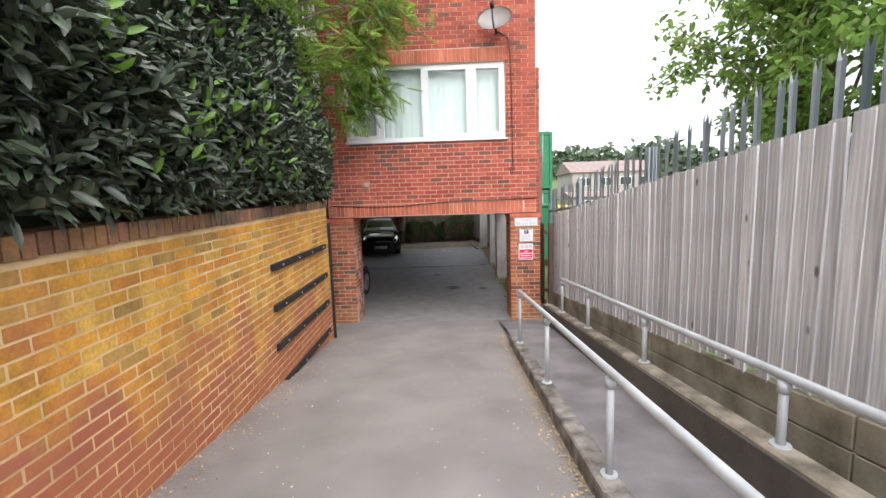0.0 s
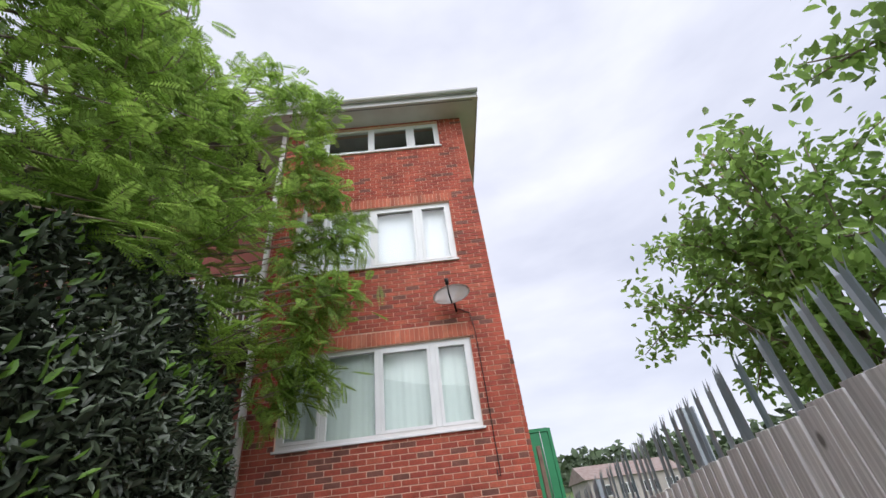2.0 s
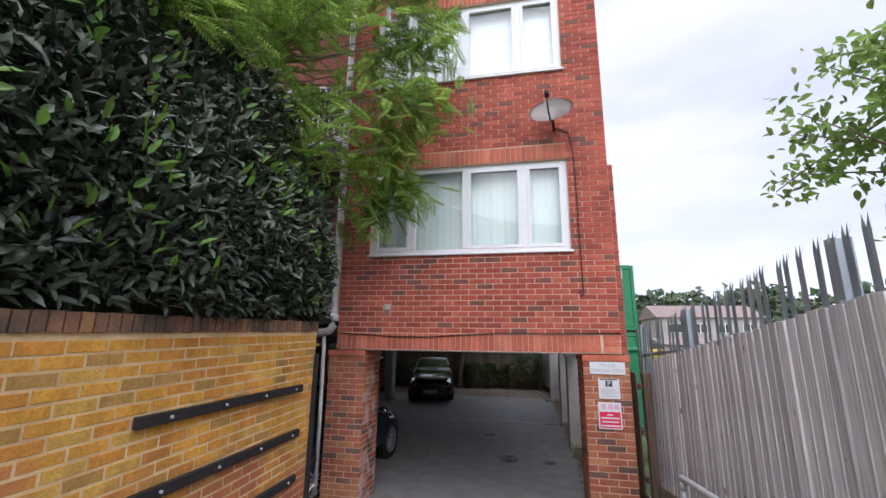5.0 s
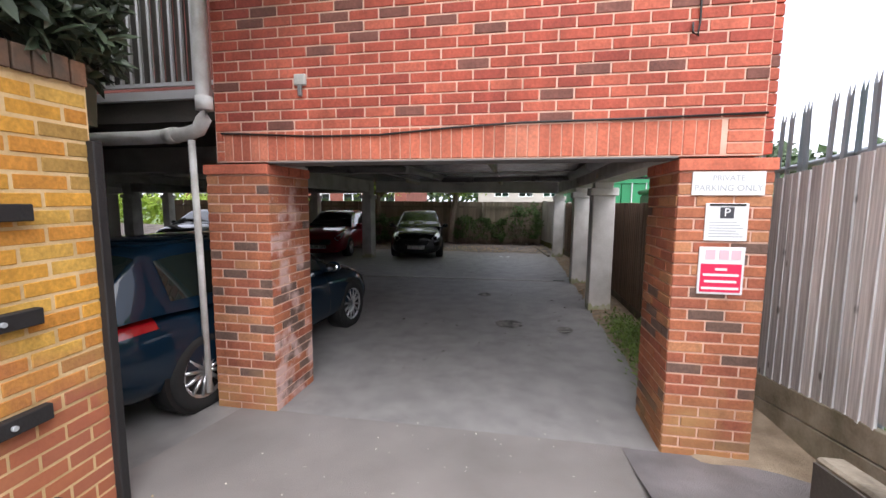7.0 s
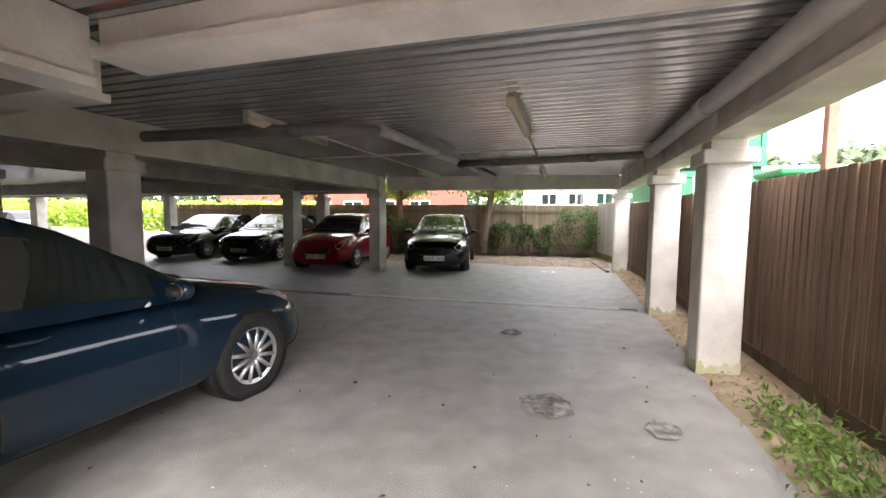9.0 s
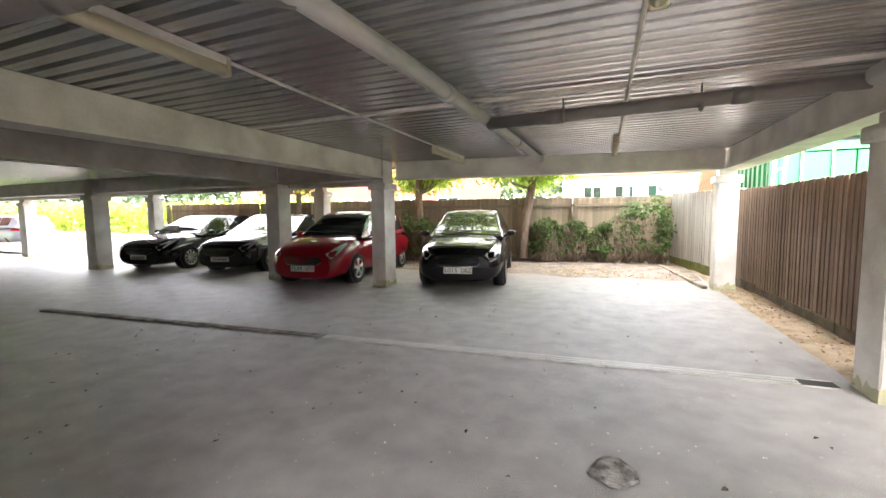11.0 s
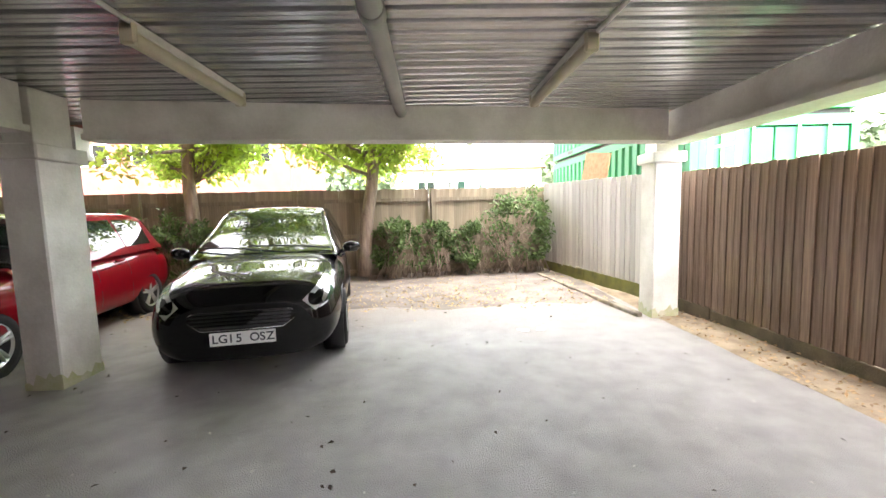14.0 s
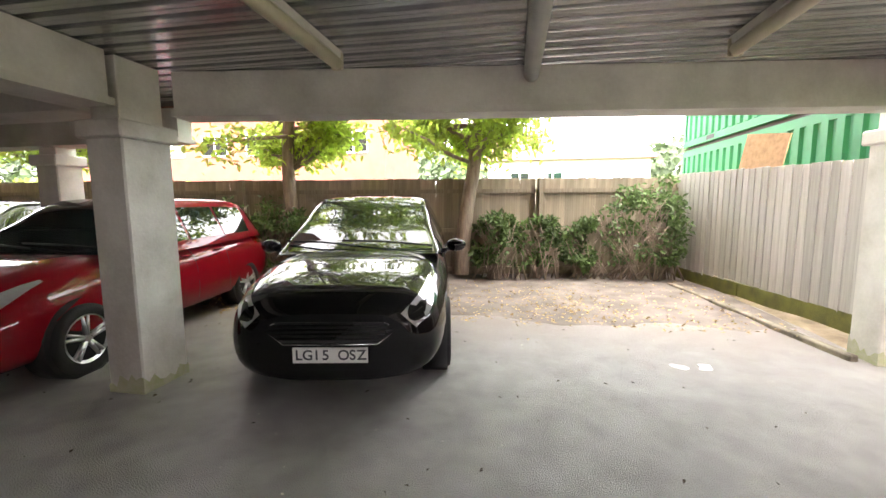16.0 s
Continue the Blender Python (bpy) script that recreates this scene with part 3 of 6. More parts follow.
# ---- the brick tower over the entrance ----
FX0, FX1, FZ0, FZ1 = -2.06, 1.79, 2.03, 10.02
WINDOWS = [(-1.64, 1.25, 3.39, 4.72), (-1.68, 1.25, 6.17, 7.52), (-1.7, 1.26, 9.1, 9.9)]
fac = thing("wall_facade", "red brick end wall of a small block of flats", "wall", kind="structure")
bm = bmesh.new()
zs = FZ0
for x0, x1, z0, z1 in WINDOWS:
    box(bm, FX0, FX1, 0.0, 0.25, zs, z0)
    box(bm, FX0, x0, 0.0, 0.25, z0, z1)
    box(bm, x1, FX1, 0.0, 0.25, z0, z1)
    zs = z1
box(bm, FX0, FX1, 0.0, 0.25, zs, FZ1)
part("mortar_core", bm, M_MORTAR, fac)


def in_opening(a, b, z):
    x0, x1 = a + FX0, b + FX0
    for wx0, wx1, z0, z1 in WINDOWS:
        if x0 > wx0 - 0.02 and x1 < wx1 + 0.02 and z0 < z < z1 + (0.225 if z1 < 9 else 0):
            return True
    return False


all_bricks = courses(FX1 - FX0, 2.262, 10.0, skip=in_opening)
cut = []
for a, b, z0, z1 in all_bricks:
    hit = [w for w in WINDOWS if w[2] < (z0 + z1) / 2 < w[3] + (0.225 if w[3] < 9 else 0)]
    for w in hit:
        if a + FX0 < w[0] < b + FX0:
            b = w[0] - FX0 - 0.004
        if a + FX0 < w[1] < b + FX0:
            a = w[1] - FX0 + 0.004
    if b - a > 0.02:
        cut.append((a, b, z0, z1))


def lay_front(parent, mat, bricks, single, ox=FX0, oy=0.0, depth=0.03, proud=0.007):
    """Bricks on a face that looks towards -y."""
    vs, fs = [], []
    for a, b, z0, z1 in bricks:
        j = random.uniform(-0.002, 0.002)
        if single:
            piece("brick", brick_mesh(mat, b - a, depth, z1 - z0), parent, Matrix.Translation((ox + (a + b) / 2, oy - proud + depth / 2 + j, (z0 + z1) / 2)))
        else:
            k = len(vs)
            vs += [(ox + x, oy + y, z) for z in (z0, z1) for x, y in ((a, -proud + j), (b, -proud + j), (b, depth - proud), (a, depth - proud))]
            fs += [[k + i for i in f] for f in BOXF]
    if vs:
        raw("brickwork", vs, fs, mat, parent, kind="stuff")


def lay_side(parent, mat, bricks, single, x, y0, sign, depth=0.03, proud=0.007):
    """Bricks on a face that looks along x (sign +1 or -1), from y0."""
    vs, fs = [], []
    for a, b, z0, z1 in bricks:
        j = random.uniform(-0.002, 0.002)
        if single:
            m = Matrix.Translation((x + sign * (proud - depth / 2 + j), y0 + (a + b) / 2, (z0 + z1) / 2)) @ Matrix.Rotation(math.pi / 2, 4, "Z")
            piece("brick", brick_mesh(mat, b - a, depth, z1 - z0), parent, m)
        else:
            k = len(vs)
            p, q = x + sign * (proud - depth), x + sign * (proud + j)
            vs += [(u, y0 + v, z) for z in (z0, z1) for u, v in ((p, a), (q, a), (q, b), (p, b))]
            fs += [[k + i for i in f] for f in BOXF]
    if vs:
        raw("brickwork", vs, fs, mat, parent, kind="stuff")


lay_front(fac, M_RED, [c for c in cut if c[3] < 3.37][:285], True)
lay_front(fac, M_RED_J, [c for c in cut if c[3] >= 3.37], False)
# soldier courses over the opening and over the windows
sold = thing("soldier_course", "orange-red upright brick course over the entrance", "brickwork", kind="structure")
for i in range(47):
    x = -1.95 + i * 0.0752
    piece("brick", brick_mesh(M_SOLDIER, 0.068, 0.04, 0.215), sold, Matrix.Translation((x, 0.013 + random.uniform(-0.002, 0.002), 2.147)))
for z in (2.075, 2.15, 2.225):
    piece("brick", brick_mesh(M_SOLDIER, 0.2, 0.04, 0.066), sold, Matrix.Translation((1.68, 0.013, z)))
    piece("brick", brick_mesh(M_SOLDIER, 0.06, 0.04, 0.066), sold, Matrix.Translation((-2.02, 0.013, z)))
for wx0, wx1, z0, z1 in WINDOWS[:2]:
    arch = thing("soldier_course", "upright brick course over a window", "brickwork", kind="structure")
    n = int((wx1 - wx0 + 0.3) / 0.0752)
    for i in range(n):
        piece("brick", brick_mesh(M_SOLDIER, 0.068, 0.04, 0.215), arch, Matrix.Translation((wx0 - 0.15 + 0.038 + i * 0.0752, 0.012, z1 + 0.115)))
lint = boxpart("lintel", M_PIPE_D, None, (-1.61, 1.3, -0.012, 0.26, 2.02, 2.03))
tagged(lint, "thin steel lintel plate under the upright brick course", "lintel", kind="structure")
# the other walls of the block above the deck
blk = thing("wall_block", "red brick walls of the flats above the parking deck", "wall", kind="structure")
boxpart("side_wall", M_MORTAR, blk, (1.54, 1.78, 0.25, 11.2, 2.45, 10.02))
lay_side(blk, M_RED_J, courses(10.9, 2.47, 10.0), False, 1.78, 0.26, 1)
boxpart("rear_wall", M_FARBRICK, blk, (-4.6, 1.54, 10.55, 10.8, 2.45, 10.02))
boxpart("rear_wall", M_FARBRICK, blk, (-32, -4.6, 10.95, 11.2, 2.45, 10.02))
boxpart("set_back_wall", M_FARBRICK, blk, (-32, -2.06, 1.5, 1.75, 2.6, 10.02))
boxpart("tower_side_wall", M_FARBRICK, blk, (-2.055, -1.8, 0.26, 1.5, 2.45, 10.02))

# the lower storey steps out at the corner as a narrow brick pier
pier = thing("wall_pier", "narrow red brick pier at the corner of the tower", "wall", kind="structure")
boxpart("mortar_core", M_MORTAR, pier, (1.795, 1.845, 0.035, 0.5, 2.04, 4.6))
lay_front(pier, M_RED, [(0.002, 0.058, 2.04 + 0.075 * k, 2.107 + 0.075 * k) for k in range(34)], True, ox=1.795, oy=0.03)
lay_side(pier, M_RED_J, courses(0.46, 2.04, 4.6), False, 1.85, 0.035, 1)

# eaves: soffit, fascia, gutter
roof = thing("roof", "flat roof edge with grey-white soffit, fascia and gutter", "roof", kind="structure")
boxpart("soffit", M_FASCIA, roof, (-3.0, 2.16, -0.5, 11.6, 9.955, 9.99))
boxpart("fascia", M_FASCIA, roof, (-3.0, 2.16, -0.53, -0.5, 9.94, 10.16), bev=0.004)
boxpart("side_fascia", M_FASCIA, roof, (2.16, 2.19, -0.53, 11.6, 9.94, 10.16), bev=0.004)
boxpart("roof_deck", M_ROOF, roof, (-32, 2.2, -0.52, 11.6, 10.17, 10.24))
bm = bmesh.new()
tube(bm, [(-3.0, -0.59, 10.11), (2.2, -0.59, 10.11)], 0.055, 10)
part("gutter", bm, M_FASCIA, roof)
bm = bmesh.new()
for i in range(70):
    box(bm, -1.9 + i * 0.057, -1.87 + i * 0.057, -0.47, -0.44, 9.948, 9.956)
part("soffit_vent", bm, M_INK, roof)


def window(x0, x1, z0, z1, mull, label, opener=None, curtain=True, sky_mat=None):
    w = thing("window_" + str(1 + len([o for o in bpy.data.objects if o.name.startswith("window_")])), label, "window", kind="structure")
    f = 0.065
    y0, y1 = 0.05, 0.12
    bm = bmesh.new()
    box(bm, x0, x1, y0, y1, z0, z0 + f)
    box(bm, x0, x1, y0, y1, z1 - f, z1)
    box(bm, x0, x0 + f, y0, y1, z0 + f, z1 - f)
    box(bm, x1 - f, x1, y0, y1, z0 + f, z1 - f)
    part("window_frame", bm, M_UPVC, w)
    for m in mull:
        boxpart("mullion", M_UPVC, w, (m - 0.045, m + 0.045, y0 - 0.004, y1, z0 + f, z1 - f), bev=0.006)
    edges = [x0 + f] + [v for m in mull for v in (m - 0.045, m + 0.045)] + [x1 - f]
    for k in range(0, len(edges), 2):
        a, b = edges[k], edges[k + 1]
        if opener is not None and k // 2 == opener:
            mm = Matrix.Translation((b, y0, 0)) @ Matrix.Rotation(radians(52), 4, "Z")
            bm = bmesh.new()
            wd = b - a
            for d in ((-wd, 0, -0.03, 0.02, z0 + f, z0 + f + 0.06), (-wd, 0, -0.03, 0.02, z1 - f - 0.06, z1 - f),
                      (-wd, -wd + 0.06, -0.03, 0.02, z0 + f + 0.06, z1 - f - 0.06), (-0.06, 0, -0.03, 0.02, z0 + f + 0.06, z1 - f - 0.06)):
                box(bm, *d, mm)
            part("open_casement", bm, M_UPVC, w, "white casement swung open")
            continue
        boxpart("pane", M_GLASS, w, (a, b, y0 + 0.03, y0 + 0.036, z0 + f, z1 - f)).visible_shadow = False
        bm = bmesh.new()
        s = 0.045
        if k // 2 in (0, 2, 3):
            for d in ((a, b, z0 + f, z0 + f + s), (a, b, z1 - f - s, z1 - f), (a, a + s, z0 + f + s, z1 - f - s), (b - s, b, z0 + f + s, z1 - f - s)):
                box(bm, d[0], d[1], y0 - 0.012, y0 + 0.028, d[2], d[3])
            part("casement", bm, M_UPVC, w)
        else:
            bm.free()
    boxpart("window_sill", M_UPVC, w, (x0 - 0.02, x1 + 0.03, -0.045, 0.05, z0 - 0.035, z0 - 0.002), bev=0.005)
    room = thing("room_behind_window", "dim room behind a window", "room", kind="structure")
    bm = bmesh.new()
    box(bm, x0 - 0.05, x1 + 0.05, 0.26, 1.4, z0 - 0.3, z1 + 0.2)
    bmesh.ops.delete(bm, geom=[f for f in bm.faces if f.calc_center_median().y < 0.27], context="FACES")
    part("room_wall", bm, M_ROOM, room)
    if curtain:
        vs, fs = [], []
        n = 150
        for i in range(n + 1):
            x = x0 + 0.05 + (x1 - x0 - 0.1) * i / n
            y = 0.2 + (0 if sky_mat else 0.002 * math.sin(x * 62) + 0.005 * math.sin(x * 23))
            vs += [(x, y, z0 + 0.02), (x, y, z1 - (0.02 if curtain is True else curtain))]
        fs = [(2 * i, 2 * i + 2, 2 * i + 3, 2 * i + 1) for i in range(n)]
        # added sheet: its white gives the panes their sky reflection
        if sky_mat:
            tagged(raw("sky_sheet", vs, fs, sky_mat), "plain white sheet behind the window that stands in for reflected sky", "blind")
        else:
            tagged(raw("net_curtain", vs, fs, M_CURTAIN), "pale green pleated net curtain behind the window", "curtain")
    return w


window(*WINDOWS[0], (-1.0, -0.21, 0.645), "white four-light window with net curtains on the first floor")
window(*WINDOWS[1], (-1.08, -0.24, 0.62), "white window with one casement open on the second floor", opener=0, sky_mat=M_SKYSHEET)
window(*WINDOWS[2], (-1.2, -0.26, 0.63), "low white four-light window under the eaves", curtain=0.5)

# brick pillars of the entrance
for name, px0, px1, mat_side, side, lab in (("left", -2.17, -1.62, M_PIL_B, 1, "red brick entrance pillar, bleached on its inner side"),
                                          ("right", 1.31, 1.87, M_PIL, -1, "red brick entrance pillar that carries three signs")):
    p = thing("brick_pillar", lab, "pillar", group="entrance pillars")
    boxpart("mortar_core", M_MORTAR, p, (px0 + 0.008, px1 - 0.008, 0.0, 0.62, -0.1, 2.0))
    w = px1 - px0
    lay_front(p, M_PIL, [c for c in courses(w, -0.02, 1.93, cl=w / 2.5)], True, ox=px0)
    lay_side(p, mat_side, courses(0.62, -0.02, 1.93, cl=0.62 / 2.5), True, px1 - 0.008 if side > 0 else px0 + 0.008, 0.0, side)
    for i in range(3):
        piece("cap_brick", brick_mesh(M_SOLDIER, w / 3 + 0.012, 0.3, 0.075), p, Matrix.Translation((px0 + w / 6 + i * w / 3, 0.125, 1.975)))
    for i in range(2):
        piece("cap_brick", brick_mesh(M_SOLDIER, w + 0.03, 0.16, 0.075), p, Matrix.Translation((px0 + w / 2, 0.36 + i * 0.18, 1.975)))

# ---- the parking deck: profiled ceiling, beams, columns ----
vs, fs = [], []
prof, y, k = [], 0.25, 0
while y < 10.7:
    prof += [(y, 2.43), (y + 0.04, 2.43), (y + 0.045, 2.438), (y + 0.05, 2.43), (y + 0.09, 2.43), (y + 0.1, 2.478), (y + 0.14, 2.478), (y + 0.15, 2.43)]
    y += 0.15
# left end drawn out unseen to -32, to cut the light from there
for x in (-32.0, 1.6):
    vs += [(x, yy, zz) for yy, zz in prof]
n = len(prof)
fs = [(i, i + 1, n + i + 1, n + i) for i in range(n - 1)]
tagged(raw("ceiling", vs, fs, M_DECK), "ribbed galvanised steel deck ceiling over the car park", "ceiling", kind="structure")
bm = bmesh.new()
box(bm, -32, 1.53, 0.26, 10.54, 2.482, 2.6)
box(bm, -32, -4.61, 10.54, 10.94, 2.44, 2.6)
part("deck_slab", bm, M_DARKCONC)
tagged(bpy.data.objects["deck_slab"], "concrete slab above the steel deck", "slab", kind="structure")


def beam(name, a, b, width, z0, z1, label, flange=0.05):
    """A painted beam from a to b (x, y), with a slightly wider lower flange."""
    a, b = Vector((*a, 0)), Vector((*b, 0))
    d = b - a
    m = Matrix.Translation(a) @ Matrix.Rotation(math.atan2(d.y, d.x), 4, "Z")
    bm = bmesh.new()
    box(bm, 0, d.length, -width / 2, width / 2, z0 + 0.05, z1, m)
    box(bm, 0, d.length, -width / 2 - flange, width / 2 + flange, z0, z0 + 0.05, m)
    return tagged(part(name, bm, M_WHITEPAINT), label, "beam", kind="structure")


BL = "off-white painted beam under the parking deck"
beam("beam_front", (-2.05, 0.34), (1.5, 0.34), 0.12, 2.04, 2.425, BL, 0.01)
beam("beam_cross", (-2.1, 1.6), (1.5, 1.6), 0.2, 2.215, 2.425, BL)
beam("beam_stub", (-2.22, 0.6), (-2.22, 1.46), 0.22, 2.06, 2.425, BL, 0.03)
beam("beam_left", (-4.44, 1.76), (-4.44, 9.4), 0.24, 2.06, 2.425, BL)
beam("beam_right", (1.62, 0.6), (1.62, 10.95), 0.2, 2.07, 2.425, BL, 0.07)
beam("beam_end", (-4.28, 9.98), (1.44, 10.78), 0.18, 2.08, 2.425, BL, 0.04)
beam("beam_row", (-32, 9.6), (-4.62, 9.6), 0.24, 2.06, 2.425, BL)
beam("beam_rear", (-32, 11.05), (-5.2, 11.05), 0.2, 2.07, 2.425, BL)
beam("beam_link", (-7.0, 1.8), (-7.0, 9.4), 0.22, 2.08, 2.425, BL)
beam("beam_front_left", (-32, 1.6), (-2.4, 1.6), 0.2, 2.08, 2.425, BL)


def column(x0, x1, y0, y1, label="off-white painted column with a collar, green at its foot"):
    c = thing("column", label, "column", group="car park columns")
    boxpart("shaft", M_WHITEPAINT, c, (x0, x1, y0, y1, 0.0, 1.87), bev=0.012)
    boxpart("collar", M_WHITEPAINT, c, (x0 - 0.04, x1 + 0.04, y0 - 0.04, y1 + 0.04, 1.86, 1.985), bev=0.012)
    boxpart("head", M_WHITEPAINT, c, (x0 + 0.03, x1 - 0.03, y0 + 0.03, y1 - 0.03, 1.98, 2.42), bev=0.006)
    bm = bmesh.new()
    ring = []
    for a, b in (((x0, y0), (x1, y0)), ((x1, y0), (x1, y1)), ((x1, y1), (x0, y1)), ((x0, y1), (x0, y0))):
        ring += [(a[0] + (b[0] - a[0]) * k / 9, a[1] + (b[1] - a[1]) * k / 9) for k in range(9)]
    xm, ym = (x0 + x1) / 2, (y0 + y1) / 2
    lo, hi = [], []
    for k, (px, py) in enumerate(ring):
        q = (px + math.copysign(0.0025, px - xm), py + math.copysign(0.0025, py - ym))
        top = 0.1 + 0.09 * noise.noise(Vector((px * 9, py * 9, 1.5))) + 0.03 * math.sin(k * 2.4)
        lo.append(bm.verts.new((*q, 0.0)))
        hi.append(bm.verts.new((*q, max(0.03, top))))
    for k in range(len(ring)):
        bm.faces.new((lo[k], lo[(k + 1) % len(ring)], hi[(k + 1) % len(ring)], hi[k]))
    part("algae_foot", bm, M_ALGAE, c, "green algae stain")
    return c


for y in (3.97, 6.25):
    column(1.45, 1.79, y, y + 0.34)
column(1.41, 1.73, 10.87, 11.19)
column(-4.59, -4.29, 9.44, 9.86)
column(-7.2, -6.85, 9.42, 9.8)
column(-4.62, -4.3, 2.98, 3.35)
column(-7.2, -6.9, 11.0, 11.3)
column(-13.4, -13.0, 9.3, 9.7)
column(-13.4, -13.1, 10.95, 11.25)
column(-20.4, -20.0, 10.9, 11.25)
column(-13.4, -13.0, 3.0, 3.4)
column(-7.2, -6.85, 3.0, 3.4)


# ---- foliage ----
rng = np.random.default_rng(7)


def unit(v):
    return v / (np.linalg.norm(v, axis=-1, keepdims=True) + 1e-9)


def leaves(name, mat, pos, along, up, length, width, parent=None, label="", fold=0.22, oval=False):
    """Many leaves: at pos, growing along, facing up; each two folded halves, pointed or oval."""
    n = len(pos)
    along, up = unit(along), unit(up)
    side = unit(np.cross(along, up))
    up = np.cross(side, along)
    ln, wd = np.asarray(length).reshape(-1, 1) * np.ones((n, 1)), np.asarray(width).reshape(-1, 1) * np.ones((n, 1))
    tip = pos + along * ln - up * ln * 0.14

    def edge(f, w, sg):
        return pos + along * ln * f + side * wd * (sg * w) + up * (wd * fold * w * 2 - ln * 0.14 * f * f)

    if oval:
        v = [pos, edge(0.28, 0.42, 1), edge(0.66, 0.42, 1), tip, edge(0.66, 0.42, -1), edge(0.28, 0.42, -1)]
        halves = ((0, 1, 2, 3), (0, 3, 4, 5))
    else:
        v = [pos, edge(0.45, 0.5, 1), tip, edge(0.45, 0.5, -1)]
        halves = ((0, 1, 2), (0, 2, 3))
    k = np.arange(n)[:, None] * len(v)
    m = len(halves[0])
    v = np.stack(v, 1).reshape(-1, 3)
    f = np.stack([k + np.array(h) for h in halves], 1).reshape(-1, m)
    me = bpy.data.meshes.new(name)
    me.vertices.add(len(v))
    me.vertices.foreach_set("co", v.ravel())
    me.loops.add(f.size)
    me.loops.foreach_set("vertex_index", f.ravel().astype(np.int32))
    me.polygons.add(len(f))
    me.polygons.foreach_set("loop_start", np.arange(0, f.size, m, dtype=np.int32))
    me.update(calc_edges=True)
    me.materials.append(mat)
    ob = new(name, me)
    ob.parent = parent
    return tagged(ob, label, kind="stuff" if parent else "")


# laurel hedge above the garden wall
hedge = thing("hedge", "dense dark green laurel hedge overhanging the brick wall", "hedge")


def hedge_top(y):
    return 4.75 - 0.12 * (y + 6) + 0.22 * np.sin(y * 1.7) - 0.8 * np.clip((-3.4 - y) / 2.6, 0, 1)


def hedge_face(y, z):
    b = np.array([noise.noise(Vector((p * 0.9, q * 0.9, 4.2))) + 0.5 * noise.noise(Vector((p * 2.3, q * 2.3, 1.7))) for p, q in zip(y, z)])
    top = hedge_top(y)
    over = 0.05 + 0.19 * np.clip((z - 2.35) / 0.7, 0, 1)
    over = over - 0.16 * np.clip((y + 2.0) / 1.1, 0, 1)
    return -1.72 + 0.035 * (-1.28 - y) + over + 0.2 * b - 0.5 * np.clip((z - top + 1.0) / 1.4, 0, 2)


n = 30000
hy = rng.uniform(-11.0, -1.0, n)
hz = 2.42 + 0.02 * hy + (hedge_top(hy) - 2.2) * rng.random(n) ** 1.05
hx = hedge_face(hy, hz) - np.abs(rng.normal(0, 0.13, n))
hp = np.stack([hx, hy, hz], 1)
ha = np.stack([rng.uniform(0.1, 1.0, n), rng.normal(0, 0.6, n), rng.normal(0.15, 0.6, n)], 1)
hu = np.stack([rng.uniform(0.1, 0.9, n), rng.normal(0, 0.45, n), rng.uniform(0.3, 1.0, n)], 1)
leaves("leaves", M_LEAF, hp, ha, hu, rng.uniform(0.08, 0.15, n), rng.uniform(0.034, 0.054, n), hedge, oval=True)
n = 1300
hy, hz = rng.uniform(-11.0, -1.05, n), rng.uniform(2.5, 5.0, n)
keep = np.array([noise.noise(Vector((p * 1.6, q * 1.6, 9.1))) > 0.05 for p, q in zip(hy, hz)])
hy, hz = hy[keep], hz[keep]
n = len(hy)
hp = np.stack([hedge_face(hy, hz) + 0.03, hy, hz], 1)
leaves("young_leaves", M_LEAF_Y, hp, np.stack([rng.uniform(0.2, 1, n), rng.normal(0, 0.5, n), rng.uniform(0.2, 1, n)], 1),
       np.stack([rng.uniform(0.3, 1, n), rng.normal(0, 0.4, n), rng.uniform(0.2, 1, n)], 1), rng.uniform(0.08, 0.14, n), 0.045, hedge, "bright young shoots", oval=True)
# top of the hedge and its end by the tower
n = 9000
hy = rng.uniform(-11, -0.7, n)
hx = rng.uniform(-4.2, -1.9, n)
hz = hedge_top(hy) - 0.3 * rng.random(n) + 0.2 * np.sin(hx * 2.2)
leaves("top_leaves", M_LEAF, np.stack([hx, hy, hz], 1), rng.normal(0, 1, (n, 3)) + (0.4, 0, 0.4), rng.normal(0, 0.5, (n, 3)) + (0.3, 0, 0.8), 0.12, 0.045, hedge, oval=True)
n = 4500
hx, hz = rng.uniform(-4.2, -1.85, n), rng.uniform(2.36, 4.1, n)
leaves("end_leaves", M_LEAF, np.stack([hx, -0.95 - 0.15 * rng.random(n), hz], 1), rng.normal(0, 0.7, (n, 3)) + (0.3, 0.6, 0), rng.normal(0, 0.5, (n, 3)) + (0, 0.5, 0.6), 0.12, 0.045, hedge, oval=True)
bm = bmesh.new()
for i in range(11):
    box(bm, -4.2, -2.12, -11.0 + i * 0.92, -10.08 + i * 0.92, 2.2, 3.75)
bmesh.ops.subdivide_edges(bm, edges=list(bm.edges), cuts=4)
for v in bm.verts:
    v.co += Vector((noise.noise(v.co * 1.1), noise.noise(v.co * 1.3 + Vector((5, 0, 0))), noise.noise(v.co * 1.2 + Vector((0, 7, 0))))) * 0.12
part("inner_growth", bm, M_LEAF, hedge)
# unseen solid mass over the forecourt slot, added to block skylight
bm = bmesh.new()
for i in range(10):
    box(bm, -31.0 + i * 2.77, -28.25 + i * 2.77, -1.4, 0.02, 2.28, 3.3)
bmesh.ops.subdivide_edges(bm, edges=list(bm.edges), cuts=3)
